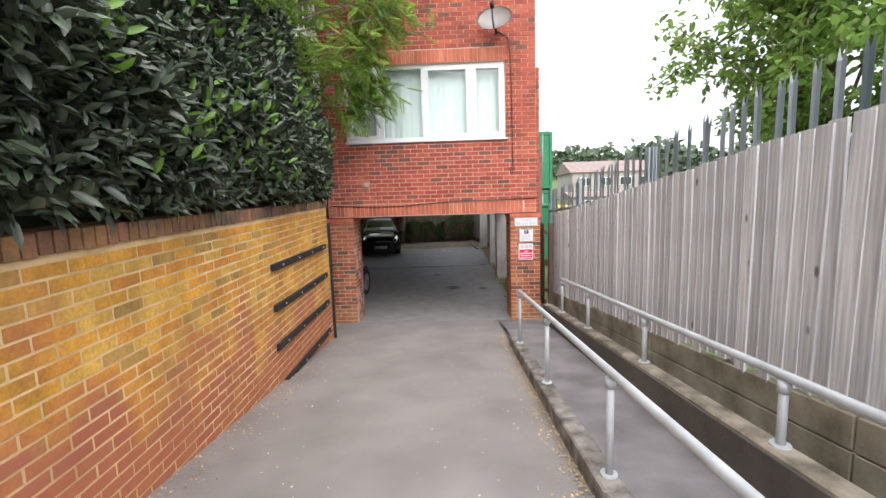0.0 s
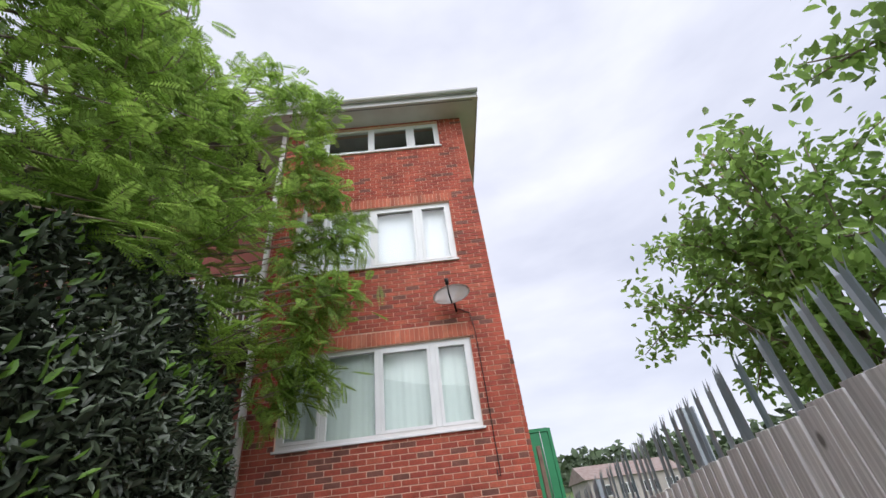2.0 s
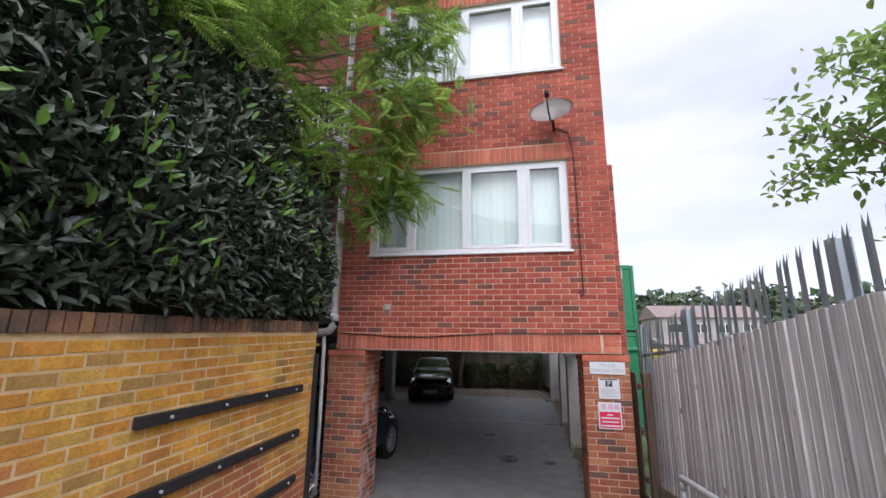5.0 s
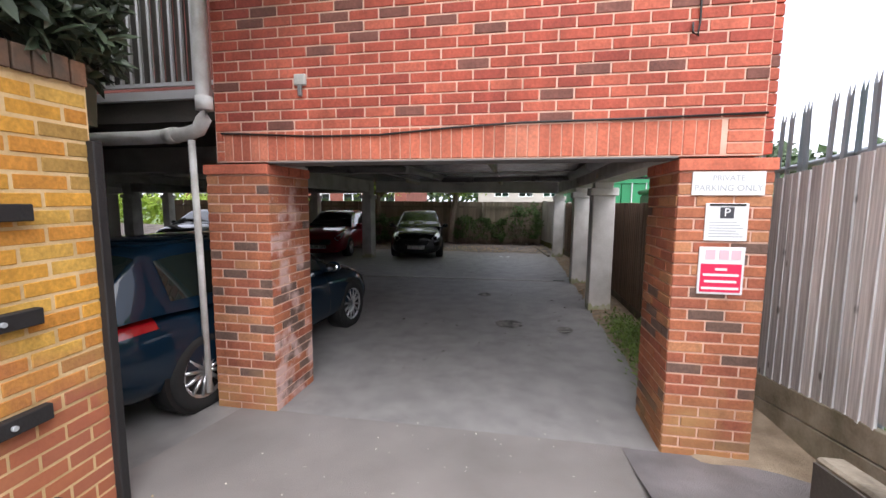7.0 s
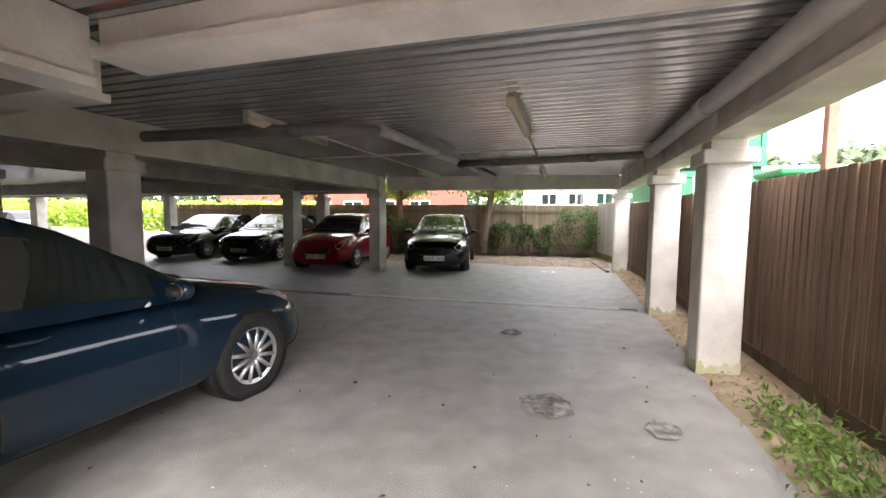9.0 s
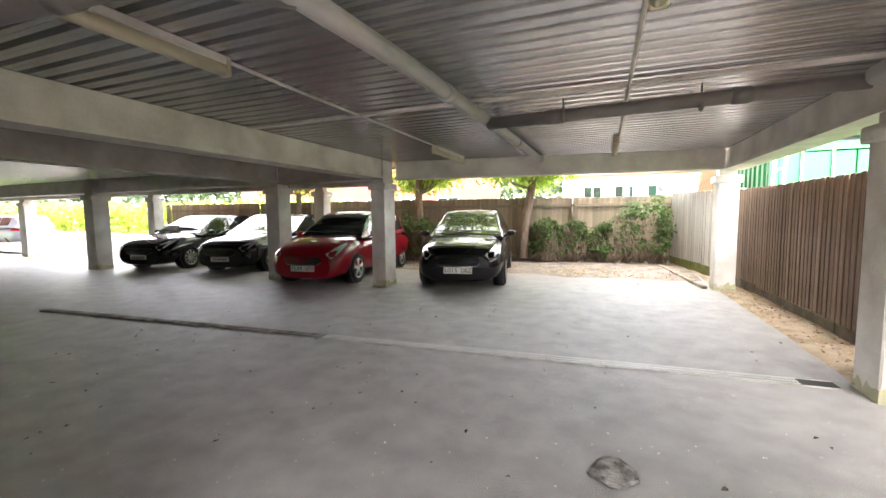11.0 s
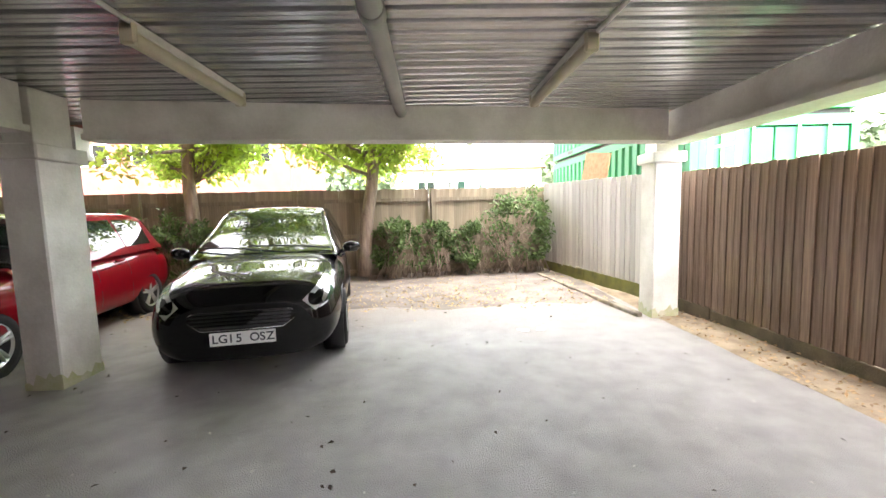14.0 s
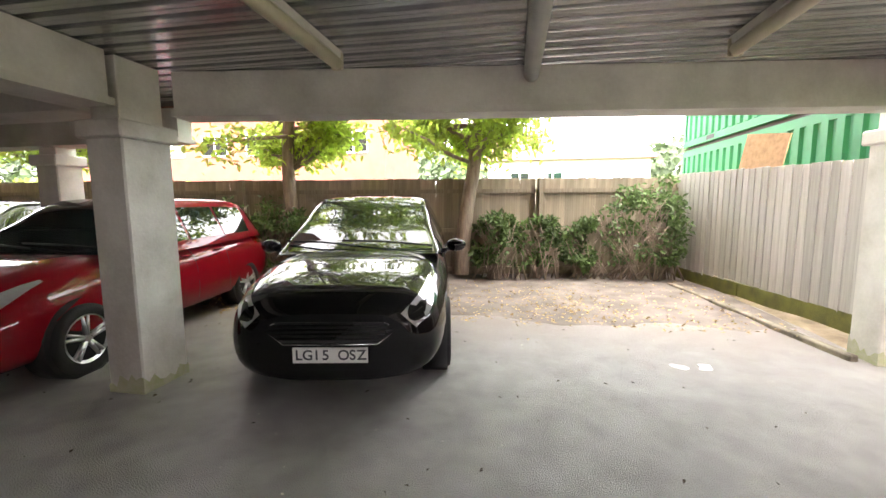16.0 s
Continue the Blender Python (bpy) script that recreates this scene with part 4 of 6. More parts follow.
for v in bm.verts:
    v.co += Vector((0, noise.noise(v.co * 1.3 + Vector((5, 0, 0))) * 0.06, noise.noise(v.co * 1.2 + Vector((0, 7, 0))) * 0.1))
part("rear_growth", bm, M_LEAF, hedge)


def limb(bm, a, b, r0, r1, bend=0.1, seg=7, n=5):
    a, b = Vector(a), Vector(b)
    pts = []
    for i in range(n + 1):
        t = i / n
        p = a.lerp(b, t) + Vector((math.sin(t * 5 + a.x), math.cos(t * 4 + a.y), 0)) * bend * math.sin(t * math.pi)
        pts.append(p)
    tube(bm, pts, [r0 + (r1 - r0) * i / n for i in range(n + 1)], seg)


# feathery tree beside the tower
tree = thing("feathery_tree", "bright green tree with feathery pinnate leaves beside the tower", "tree")
bm = bmesh.new()
limb(bm, (-3.0, -1.2, 2.1), (-2.7, -1.4, 5.2), 0.11, 0.07, 0.15)
limb(bm, (-2.7, -1.4, 5.2), (-2.3, -1.7, 8.6), 0.07, 0.025, 0.2)
fr_a, fr_d = [], []
for i in range(170):
    q = random.random()
    y0 = -1.3 - 5.2 * q
    h = random.uniform(4.2 + 0.25 * q, 8.9 - 2.0 * q)
    base = Vector((-2.9, y0, h - 0.4))
    reach = random.uniform(0.5, 2.25) * (1.0 - 0.35 * max(0, (h - 6.8) / 2))
    ang = random.uniform(-1.2, 1.2)
    end = base + Vector((math.cos(ang) * reach, math.sin(ang) * reach, random.uniform(-0.1, 0.7)))
    end.x = min(end.x, (-0.7 if end.y > -2.6 else -1.7) + 0.2 * random.random())
    end.y = min(end.y, -0.5)
    limb(bm, base, end, 0.022, 0.006, 0.15, 5)
    for k in range(int(34 - 13 * q)):
        t = random.uniform(0.2, 1.08)
        p = base.lerp(end, t) + Vector((random.gauss(0, 0.14), random.gauss(0, 0.14), random.gauss(0, 0.14)))
        d = (end - base).normalized() * 0.6 + Vector((random.gauss(0, 0.6), random.gauss(0, 0.6), random.gauss(-0.15, 0.4)))
        p.y = min(p.y, -0.4)
        fr_a.append(p)
        fr_d.append(d.normalized())
for y0 in (-2.6, -4.0, -5.4):
    limb(bm, (-3.0, y0, 2.1), (-2.8, y0 - 0.2, 8.0), 0.07, 0.02, 0.2)
# drooping sprays in front of the window
for c in ((-1.25, -0.75, 3.95), (-1.0, -0.8, 4.3), (-1.45, -0.7, 4.25), (-1.3, -0.8, 4.7), (-1.5, -0.75, 3.75), (-1.0, -0.85, 5.4), (-1.15, -0.8, 6.3), (-0.75, -0.75, 6.15), (-1.3, -0.9, 5.9), (-0.85, -0.7, 4.05), (-1.1, -0.7, 5.1), (-0.6, -0.75, 6.5), (-1.0, -0.8, 7.6), (-1.2, -0.8, 8.2), (-0.85, -0.9, 7.0), (-1.3, -0.8, 8.9), (-1.5, -0.8, 7.9), (-1.0, -1.2, 8.8), (-0.95, -1.3, 9.2), (-1.4, -1.4, 9.5), (-1.7, -1.5, 9.2), (-1.2, -2.0, 8.4), (-1.6, -2.2, 8.8), (-0.5, -1.1, 6.1), (-0.5, -1.1, 5.1), (-0.75, -1.1, 5.3), (-0.75, -1.2, 7.0), (-1.0, -1.2, 7.9), (-1.3, -1.3, 7.0), (-0.9, -1.0, 4.6)):
    limb(bm, (-2.75, c[1] - 0.5, c[2] - 0.4), c, 0.016, 0.005, 0.15, 5)
    for k in range(42):
        fr_a.append(Vector(c) + Vector((random.gauss(0, 0.17), random.gauss(0, 0.12), random.gauss(0, 0.15))))
        fr_d.append(Vector((random.gauss(0.3, 0.5), random.gauss(-0.1, 0.4), random.gauss(-0.45, 0.4))).normalized())
part("trunk", bm, M_BARK, tree)
P, A, U, Ln, Wd = [], [], [], [], []
for p, d in zip(fr_a, fr_d):
    up = Vector((random.gauss(0, 0.3), random.gauss(0, 0.3), 1)).normalized()
    s = d.cross(up).normalized()
    up = s.cross(d)
    length = random.uniform(0.2, 0.34)
    P.append(p - d * 0.06)
    A.append(d)
    U.append(up)
    Ln.append(length + 0.09)
    Wd.append(0.008)
    for k in range(12):
        q = p + d * length * k / 12 - Vector((0, 0, 0.25)) * (length * (k / 12) ** 2 * 0.5)
        for sg in (-1, 1):
            P.append(q)
            A.append(s * sg + d * 0.45)
            U.append(up)
            Ln.append(0.075 * math.sin(math.pi * (0.16 + 0.74 * k / 12)) ** 0.8)
            Wd.append(0.02)
leaves("leaves", M_FROND, np.array(P), np.array(A), np.array(U), Ln, Wd, tree)


def broad_tree(name, label, mat, base, height, crown, n_limb, n_leaf, size, spread=0.3, trunk_r=0.09, fork=0.45, seed=1, low=None):
    """A tapered trunk with limbs and clumped leaves. crown: centre and half sizes."""
    r = random.Random(seed)
    g = np.random.default_rng(seed)
    t = thing(name, label, "tree")
    bm = bmesh.new()
    base = Vector(base)
    c, hs = Vector(crown[0]), Vector(crown[1])
    top = Vector((c.x, c.y, base.z + height))
    mid = base.lerp(top, fork)
    limb(bm, base, mid, trunk_r, trunk_r * 0.75, 0.05, 9)
    limb(bm, mid, top, trunk_r * 0.7, trunk_r * 0.2, 0.12, 7)
    ends = []
    for i in range(n_limb):
        e = c + Vector((r.uniform(-1, 1) * hs.x, r.uniform(-1, 1) * hs.y, r.uniform(-1, 1) * hs.z))
        d = Vector(((e.x - c.x) / hs.x, (e.y - c.y) / hs.y, (e.z - c.z) / hs.z))
        if d.length > 1:
            e = c + Vector((d.x * hs.x, d.y * hs.y, d.z * hs.z)) / d.length * r.uniform(0.75, 1.05)
        s = mid.lerp(top, r.uniform(0, 0.7))
        if low and i % 5 == 0:
            a = r.uniform(0, 6.28)
            q = r.uniform(0.25, 0.8)
            e = Vector((base.x + math.cos(a) * min(hs.x, 2.1) * q, base.y + math.sin(a) * min(hs.y, 2.1) * q, r.uniform(*low)))
            s = base.lerp(mid, r.uniform(0.6, 1.0))
        limb(bm, s, e, trunk_r * 0.3, 0.008, 0.12, 5)
        ends.append((s, e))
    part("trunk", bm, M_BARK, t)
    pos = []
    per = n_leaf // n_limb
    for s, e in ends:
        tt = g.uniform(0.45, 1.05, per)[:, None]
        pos.append(np.array(s) * (1 - tt) + np.array(e) * tt + g.normal(0, spread * 0.55, (per, 3)))
    pos = np.concatenate(pos)
    m = len(pos)
    leaves("leaves", mat, pos, g.normal(0, 0.8, (m, 3)) + (0, 0, -0.1), g.normal(0, 0.5, (m, 3)) + (0, 0, 0.8), g.uniform(0.7, 1.25, m) * size, g.uniform(0.42, 0.62, m) * size, t, oval=True)
    return t


broad_tree("garden_tree", "fresh green broad-leaved tree leaning over the palisade fence", M_BROAD, (6.2, -1.4, 0.6), 6.6, ((5.75, -0.9, 4.95), (2.0, 2.7, 2.0)), 70, 7500, 0.165, 0.26, 0.1, 0.35, 3, (3.3, 4.4))
broad_tree("garden_tree", "fresh green broad-leaved tree behind the steel palisade", M_BROAD, (6.2, -5.0, 0.8), 6.5, ((5.5, -4.6, 5.0), (1.7, 2.0, 1.9)), 46, 4000, 0.16, 0.26, 0.1, 0.35, 5)
# upper crowns are unseen, enlarged to shade the yard and show in car glass
broad_tree("car_park_tree", "slim young tree with yellow-green leaves by the rear fence", M_AUTUMN, (-2.55, 14.2, 0.12), 9.0, ((-1.6, 14.6, 6.6), (3.3, 3.2, 3.2)), 95, 19000, 0.13, 0.26, 0.14, 0.33, 8, (2.1, 2.9))
broad_tree("car_park_tree", "slim young tree with yellow-green leaves by the rear fence", M_AUTUMN, (-5.55, 13.75, 0.12), 9.0, ((-5.5, 14.0, 6.6), (2.9, 3.0, 3.2)), 90, 17000, 0.13, 0.26, 0.13, 0.33, 9, (2.15, 2.9))
broad_tree("car_park_tree", "slim young tree with yellow-green leaves by the rear fence", M_AUTUMN, (-9.4, 13.2, 0.1), 9.0, ((-10.0, 13.3, 6.5), (3.4, 2.8, 3.2)), 90, 17000, 0.13, 0.26, 0.1, 0.33, 10, (2.2, 2.9))


def shrub(x, y, w, d, h, seed, n=2300, label="leafy green shrub with bare stems against the fence"):
    g = np.random.default_rng(seed)
    r = random.Random(seed)
    s = thing("shrub", label, "shrub", group="shrubs along the rear fence")
    bm = bmesh.new()
    for i in range(26):
        limb(bm, (x + r.gauss(0, 0.22) * w, y + r.gauss(0, 0.08), 0.05), (x + r.uniform(-0.5, 0.5) * w, y + r.uniform(-0.5, 0.5) * d, h * r.uniform(0.6, 1.0)), 0.012, 0.004, 0.08, 5, 3)
    part("branch", bm, M_BARK, s)
    u = unit(g.normal(0, 1, (n, 3))) * g.uniform(0.55, 1.0, n)[:, None] ** 0.5
    pos = np.array([x, y, h * 0.58]) + u * np.array([w / 2, d / 2, h * 0.46])
    pos += 0.1 * np.sin(pos * 9.0) + 0.07 * np.sin(pos[:, [1, 2, 0]] * 17.0 + seed)
    keep = np.array([noise.noise(Vector(q) * 3.2) > 0.02 - 0.35 * (q[2] / h - 0.5) for q in pos])
    pos = pos[keep]
    n = len(pos)
    leaves("leaves", M_SHRUB, pos, g.normal(0, 0.7, (n, 3)), g.normal(0, 0.5, (n, 3)) + (0, -0.3, 0.7), g.uniform(0.07, 0.13, n), 0.05, s, oval=True)


for i, a in enumerate(((-4.6, 13.6, 1.5, 0.7, 1.2), (-3.6, 13.9, 1.2, 0.6, 1.0), (-1.2, 14.35, 1.0, 0.6, 1.1), (-0.4, 14.5, 0.9, 0.6, 0.95), (0.3, 14.45, 1.2, 0.8, 1.5), (0.85, 14.5, 0.9, 0.8, 1.6), (-7.6, 13.2, 1.4, 0.6, 1.1), (-6.5, 13.35, 1.3, 0.6, 1.4), (-5.6, 13.4, 1.3, 0.6, 1.4), (-1.9, 14.2, 0.8, 0.6, 1.25))):
    shrub(*a, 40 + i)
# low weeds along the right-hand strip
n = 2000
wy = np.concatenate([rng.normal(1.75, 0.33, n // 2), rng.normal(2.75, 0.25, n // 4), rng.uniform(0.7, 3.3, n - n // 2 - n // 4)])
wx = 1.72 + 0.12 * rng.normal(0, 1, n) + 0.04 * np.sin(wy * 5)
wp = np.stack([np.clip(wx, 1.4, 2.1), wy, 0.03 + 0.15 * rng.random(n) ** 1.5], 1)
ob = leaves("weeds", M_WEED, wp, rng.normal(0, 0.8, (n, 3)) + (0, 0, 0.7), rng.normal(0, 0.4, (n, 3)) + (0, 0, 1), rng.uniform(0.04, 0.085, n), 0.024)
tagged(ob, "low green weeds growing in the gravel strip", "weeds", kind="stuff")

# fallen leaves and stone chips
def scatter(name, label, mat, pts, size, stand=0.35):
    p = np.array(pts)
    m = len(p)
    up = rng.normal(0, stand, (m, 3)) + (0, 0, 1)
    al = rng.normal(0, 1, (m, 3)) * (1, 1, 0.15)
    ob = leaves(name, mat, p, al, up, rng.uniform(0.6, 1.4, m) * size, rng.uniform(0.4, 0.8, m) * size)
    tagged(ob, label, "litter", kind="stuff")


pts = []
for i in range(1700):
    y = random.uniform(-7.4, -1.2)
    x = 1.02 - abs(random.gauss(0, 0.075)) if random.random() < 0.62 else -1.58 - 0.02 * (y + 4) + abs(random.gauss(0, 0.16))
    pts.append((x, y, ramp_z(y) + 0.012))
scatter("leaf_litter", "dry yellow leaf litter along the edges of the drive", M_LITTER, pts, 0.022)
pts = []
for i in range(1250):
    y = random.uniform(-7.4, 12) if i % 2 else random.triangular(1.5, 9.0, 5.0)
    x = random.uniform(-1.5, 1.0) if y < 0 else random.uniform(-6.0, 1.4)
    pts.append((x, y, ramp_z(y) + 0.007))
scatter("stone_chips", "small pale chips and leaf bits scattered over the tarmac", M_PEBBLE, pts, 0.019)
pts = [(random.uniform(-6.5, 1.3), 11.5 + abs(random.gauss(0, 1.2)), 0.035 + 0.02 * random.random()) for i in range(1500)]
pts += [(random.gauss(-1.1, 0.5), random.gauss(12.6, 0.5), 0.04) for i in range(260)]
dark = [(random.uniform(-6.0, 1.4), random.uniform(0.8, 12.0), 0.008 + 0.008 * random.random()) for i in range(260)]
scatter("leaf_debris", "small dark dead leaves scattered over the car park floor", M_DEBRIS, dark, 0.035)
scatter("leaf_litter", "dry brown leaves lying on the earth by the rear fence", M_LITTER, pts, 0.045)


pts = [(random.uniform(1.45, 1.95), random.uniform(3.2, 11.0), 0.03 + 0.02 * random.random()) for i in range(900)]
scatter("leaf_litter", "dry fawn leaves and chips on the gravel strip", M_STRIPLEAF, pts, 0.04)


# ---- fences, palisade, handrails ----
def board_mesh(mat, w, h, t=0.012):
    key = ("board", mat.name, round(w, 3), round(h, 2))
    if key not in piece_meshes:
        bm = bmesh.new()
        v = [bm.verts.new(p) for p in ((-w / 2, 0, 0), (w / 2, 0, 0), (w / 2, 0.008, 0), (-w / 2, t + 0.008, 0), (-w / 2, 0, h), (w / 2, 0, h), (w / 2, 0.008, h), (-w / 2, t + 0.008, h))]
        for f in BOXF:
            bm.faces.new([v[i] for i in f])
        bevel(bm, 0.002)
        piece_meshes[key] = mesh_of("board", bm, mat)
    return piece_meshes[key]


def fence(a, b, mat, label, lo, hi, pitch=0.105, gravel=None, rails=True, posts=2.4, back=1, rail_mat=None, single=True):
    """Close-boarded fence from a to b (x, y). lo, hi: heights at distance s. The boards stand to the right of a to b when back is 1."""
    f = thing("fence", label, "fence", kind="structure")
    a, b = Vector((*a, 0)), Vector((*b, 0))
    d = b - a
    m = Matrix.Translation(a) @ Matrix.Rotation(math.atan2(d.y, d.x), 4, "Z")
    n = int(d.length / pitch)
    for i in range(n):
        s = (i + 0.5) * pitch
        z0, z1 = lo(s) + random.uniform(-0.012, 0.012), hi(s) + random.uniform(-0.008, 0.008)
        h = round((z1 - z0) / 0.05) * 0.05
        o = piece("board", board_mesh(mat, pitch + 0.02, h), f, m @ Matrix.Translation((s, random.uniform(-0.004, 0.004), z1 - h)) @ Matrix.Rotation(radians(random.gauss(0, 0.35)), 4, "Y"))
        if back > 0:
            o.scale.y = -1
    if rails:
        for fr in (0.12, 0.5, 0.88):
            bm = bmesh.new()
            k = max(2, int(d.length / 2.4))
            for i in range(k):
                s0, s1 = d.length * i / k, d.length * (i + 1) / k
                z0, z1 = (lo(s0) * (1 - fr) + hi(s0) * fr), (lo(s1) * (1 - fr) + hi(s1) * fr)
                v = [bm.verts.new(m @ Vector((x, y, z + dz))) for dz in (-0.035, 0.035) for x, y, z in ((s0, back * 0.02, z0), (s1, back * 0.02, z1), (s1, back * 0.07, z1), (s0, back * 0.07, z0))]
                for q in BOXF:
                    bm.faces.new([v[i] for i in q])
            part("rail", bm, rail_mat or mat, f)
    if gravel:
        for g0, g1 in gravel:
            bm = bmesh.new()
            k = max(2, int(d.length / 2.0))
            for i in range(k):
                s0, s1 = d.length * i / k + 0.006, d.length * (i + 1) / k - 0.006
                v = [bm.verts.new(m @ Vector((x, y, lo(x) + dz))) for dz in (g0, g1) for x, y in ((s0, -0.02 * back), (s1, -0.02 * back), (s1, 0.03 * back), (s0, 0.03 * back))]
                for q in BOXF:
                    bm.faces.new([v[i] for i in q])
            bevel(bm, 0.006)
            part("gravel_board", bm, M_GRAVELBOARD if mat is M_BOARD else M_BROWNGRAVEL if mat is M_BROWN else M_MOSS, f)
    if posts:
        k = max(1, int(d.length / posts))
        for i in range(k + 1):
            s = d.length * i / k
            boxpart("post", rail_mat or mat, f, (s - 0.05, s + 0.05, back * 0.07, back * 0.17, lo(s) - 0.3, hi(s) + (0.05 if back > 0 else 0)), m=m)
    return f


# grey fence beside the path, stepping down with the slope
fence((2.27, -10.0), (2.31, 0.85), M_BOARD, "weathered silver-grey close-boarded fence above the path", lambda s: 0.444 - 0.1317 * (s - 10), lambda s: 2.027 - 0.1188 * (s - 10), 0.105, [(-0.2, -0.012), (-0.4, -0.21), (-0.62, -0.41)], back=-1)
# brown fence beside the car park
fence((2.15, 0.9), (1.95, 10.6), M_BROWN, "dark brown stained close-boarded fence beside the car park", lambda s: 0.15, lambda s: 1.75, 0.1, [(-0.2, 0.0)], back=-1)
fence((1.95, 10.6), (1.86, 11.7), M_BROWN, "dark brown stained end panel of the close-boarded fence", lambda s: 0.18, lambda s: 1.77, 0.1, [(-0.2, 0.0)], back=-1)
# pale fence in the corner and the rear fence
fence((1.86, 11.7), (1.25, 15.1), M_PALEBOARD, "pale silvered close-boarded fence, mossy along its foot", lambda s: 0.22, lambda s: 1.8 + 0.02 * s, 0.12, [(-0.22, 0.0)], back=-1)
fence((-14.5, 12.5), (1.5, 15.18), M_BACKBOARD, "old brown-green rear fence with posts facing the car park", lambda s: -0.05, lambda s: 1.82, 0.14, None, back=-1, posts=2.4)

pal = thing("palisade_fence", "grey galvanised steel palisade fence with splayed points", "fence", kind="structure")


def pale_mesh():
    bm = bmesh.new()
    w, h = 0.034, 1.9
    xs = [(-w, 0.012), (-w * 0.45, 0), (w * 0.45, 0), (w, 0.012)]
    lo = [bm.verts.new((x, y, 0)) for x, y in xs]
    hi = [bm.verts.new((x, y, h - 0.09)) for x, y in xs]
    for i in range(3):
        bm.faces.new((lo[i], lo[i + 1], hi[i + 1], hi[i]))
    for i, sx in ((0, -0.05), (1, 0.0), (2, 0.05)):
        tip = bm.verts.new(((xs[i][0] + xs[i + 1][0]) / 2 + sx * 0.5, -0.01, h))
        bm.faces.new((hi[i], hi[i + 1], tip))
    bmesh.ops.solidify(bm, geom=list(bm.faces), thickness=0.003)
    return mesh_of("pale", bm, M_PALE)


pm = pale_mesh()
y = -9.2
while y < 2.4:
    piece("pale", pm, pal, pose(2.56, y, 2.64 - 0.097 * y - 1.9 if y < 0 else 2.6 - 0.05 * y - 1.9, random.gauss(0, 0.6), random.gauss(0, 0.8), 90 + random.gauss(0, 2)))
    y += 0.152
for dz in (-0.55, -1.5):
    bm = bmesh.new()
    tube(bm, [(2.59, -9.3, 2.64 + 0.9 + dz), (2.59, 0, 2.66 + dz), (2.59, 2.45, 2.5 + dz)], 0.028, 4)
    part("rail", bm, M_PALE, pal)
for y in (-8.1, -5.35, -2.6, 0.15, 2.35):
    z = 2.6 - 0.097 * y if y < 0 else 2.6 - 0.05 * y
    bm = bmesh.new()
    box(bm, 2.59, 2.6, y - 0.05, y + 0.05, -0.1, z)
    box(bm, 2.6, 2.68, y - 0.005, y + 0.005, -0.1, z)
    box(bm, 2.68, 2.69, y - 0.05, y + 0.05, -0.1, z)
    part("post", bm, M_PALE, pal)


def handrail(x, y_end, y_far, top, base, posts, label):
    h = thing("handrail", label, "handrail", group="tubular handrails")
    bm = bmesh.new()
    ys = span(y_far, y_end, 1.0)
    pts = [(x, y, top(y)) for y in ys] + [(x, y_end + 0.03, top(y_end) - 0.012), (x, y_end + 0.04, top(y_end) - 0.06)]
    tube(bm, pts, 0.024, 12)
    part("rail", bm, M_STEEL, h)
    for y in posts:
        bm = bmesh.new()
        tube(bm, [(x, y, base(y) - 0.05), (x, y, top(y) - 0.02)], 0.021, 10)
        p = part("post", bm, M_STEEL, h)
        bm = bmesh.new()
        tube(bm, [(x, y, top(y) - 0.085), (x, y, top(y) - 0.03)], 0.029, 10)
        part("tee_fitting", bm, M_STEEL, p)
        bm = bmesh.new()
        tube(bm, [(x, y, base(y) - 0.004), (x, y, base(y) + 0.012)], 0.046, 12)
        part("base_flange", bm, M_STEEL, p)
    return h


handrail(1.1, -2.4, -12.0, lambda y: 0.9 - 0.086 * y, lambda y: ramp_z(y) + 0.135, (-2.42, -4.0, -5.53, -7.1, -8.7, -10.3), "galvanised steel tube handrail beside the drive")
handrail(1.85, -1.62, -12.0, lambda y: 0.95 - 0.0838 * y, lambda y: ramp_z(y) + 0.4, (-1.638, -2.825, -4.28, -5.73, -7.195, -8.7, -10.3), "galvanised steel tube handrail on the low concrete wall")


# ---- cars ----
def paint(name, colour, flake=0.0):
    return material(name, colour, 0.4, metal=flake, dark=tuple(c * 0.8 for c in colour), scale=2, fine=40, bump=0.0, amount=0.2, coat=0.9, spec=0.05)


M_P_BLACK = paint("black_car_paint", (0.0025, 0.0025, 0.003))
M_P_RED = paint("red_car_paint", (0.22, 0.002, 0.009))
M_P_BLUE = paint("dark_blue_car_paint", (0.005, 0.02, 0.04), 0.2)
M_P_DARK = paint("dark_grey_car_paint", (0.006, 0.0065, 0.0075), 0.1)
M_P_SILVER = paint("pale_blue_car_paint", (0.25, 0.3, 0.36), 0.4)
M_CARGLASS = material("dark_car_glass", (0.012, 0.02, 0.018), 0.03, scale=2, bump=0.0, amount=0.1, spec=0.75, coat=0.25)
M_TYRE = material("tyre_rubber", (0.018, 0.018, 0.018), 0.85, scale=10, fine=60, bump=0.3, amount=0.4)
M_ALLOY = material("silver_alloy", (0.62, 0.62, 0.63), 0.28, metal=0.9, scale=8, bump=0.0, amount=0.2)
M_CHROME = material("chrome_trim", (0.75, 0.75, 0.76), 0.12, metal=1.0, scale=8, bump=0.0, amount=0.1)
M_HEAD = material("headlamp_lens", (0.75, 0.77, 0.78), 0.08, metal=0.5, dark=(0.35, 0.35, 0.36), scale=12, bump=0.0, amount=0.25, coat=1.0)
M_TAIL = material("red_tail_lens", (0.4, 0.01, 0.015), 0.12, scale=10, bump=0.0, amount=0.3, coat=1.0)
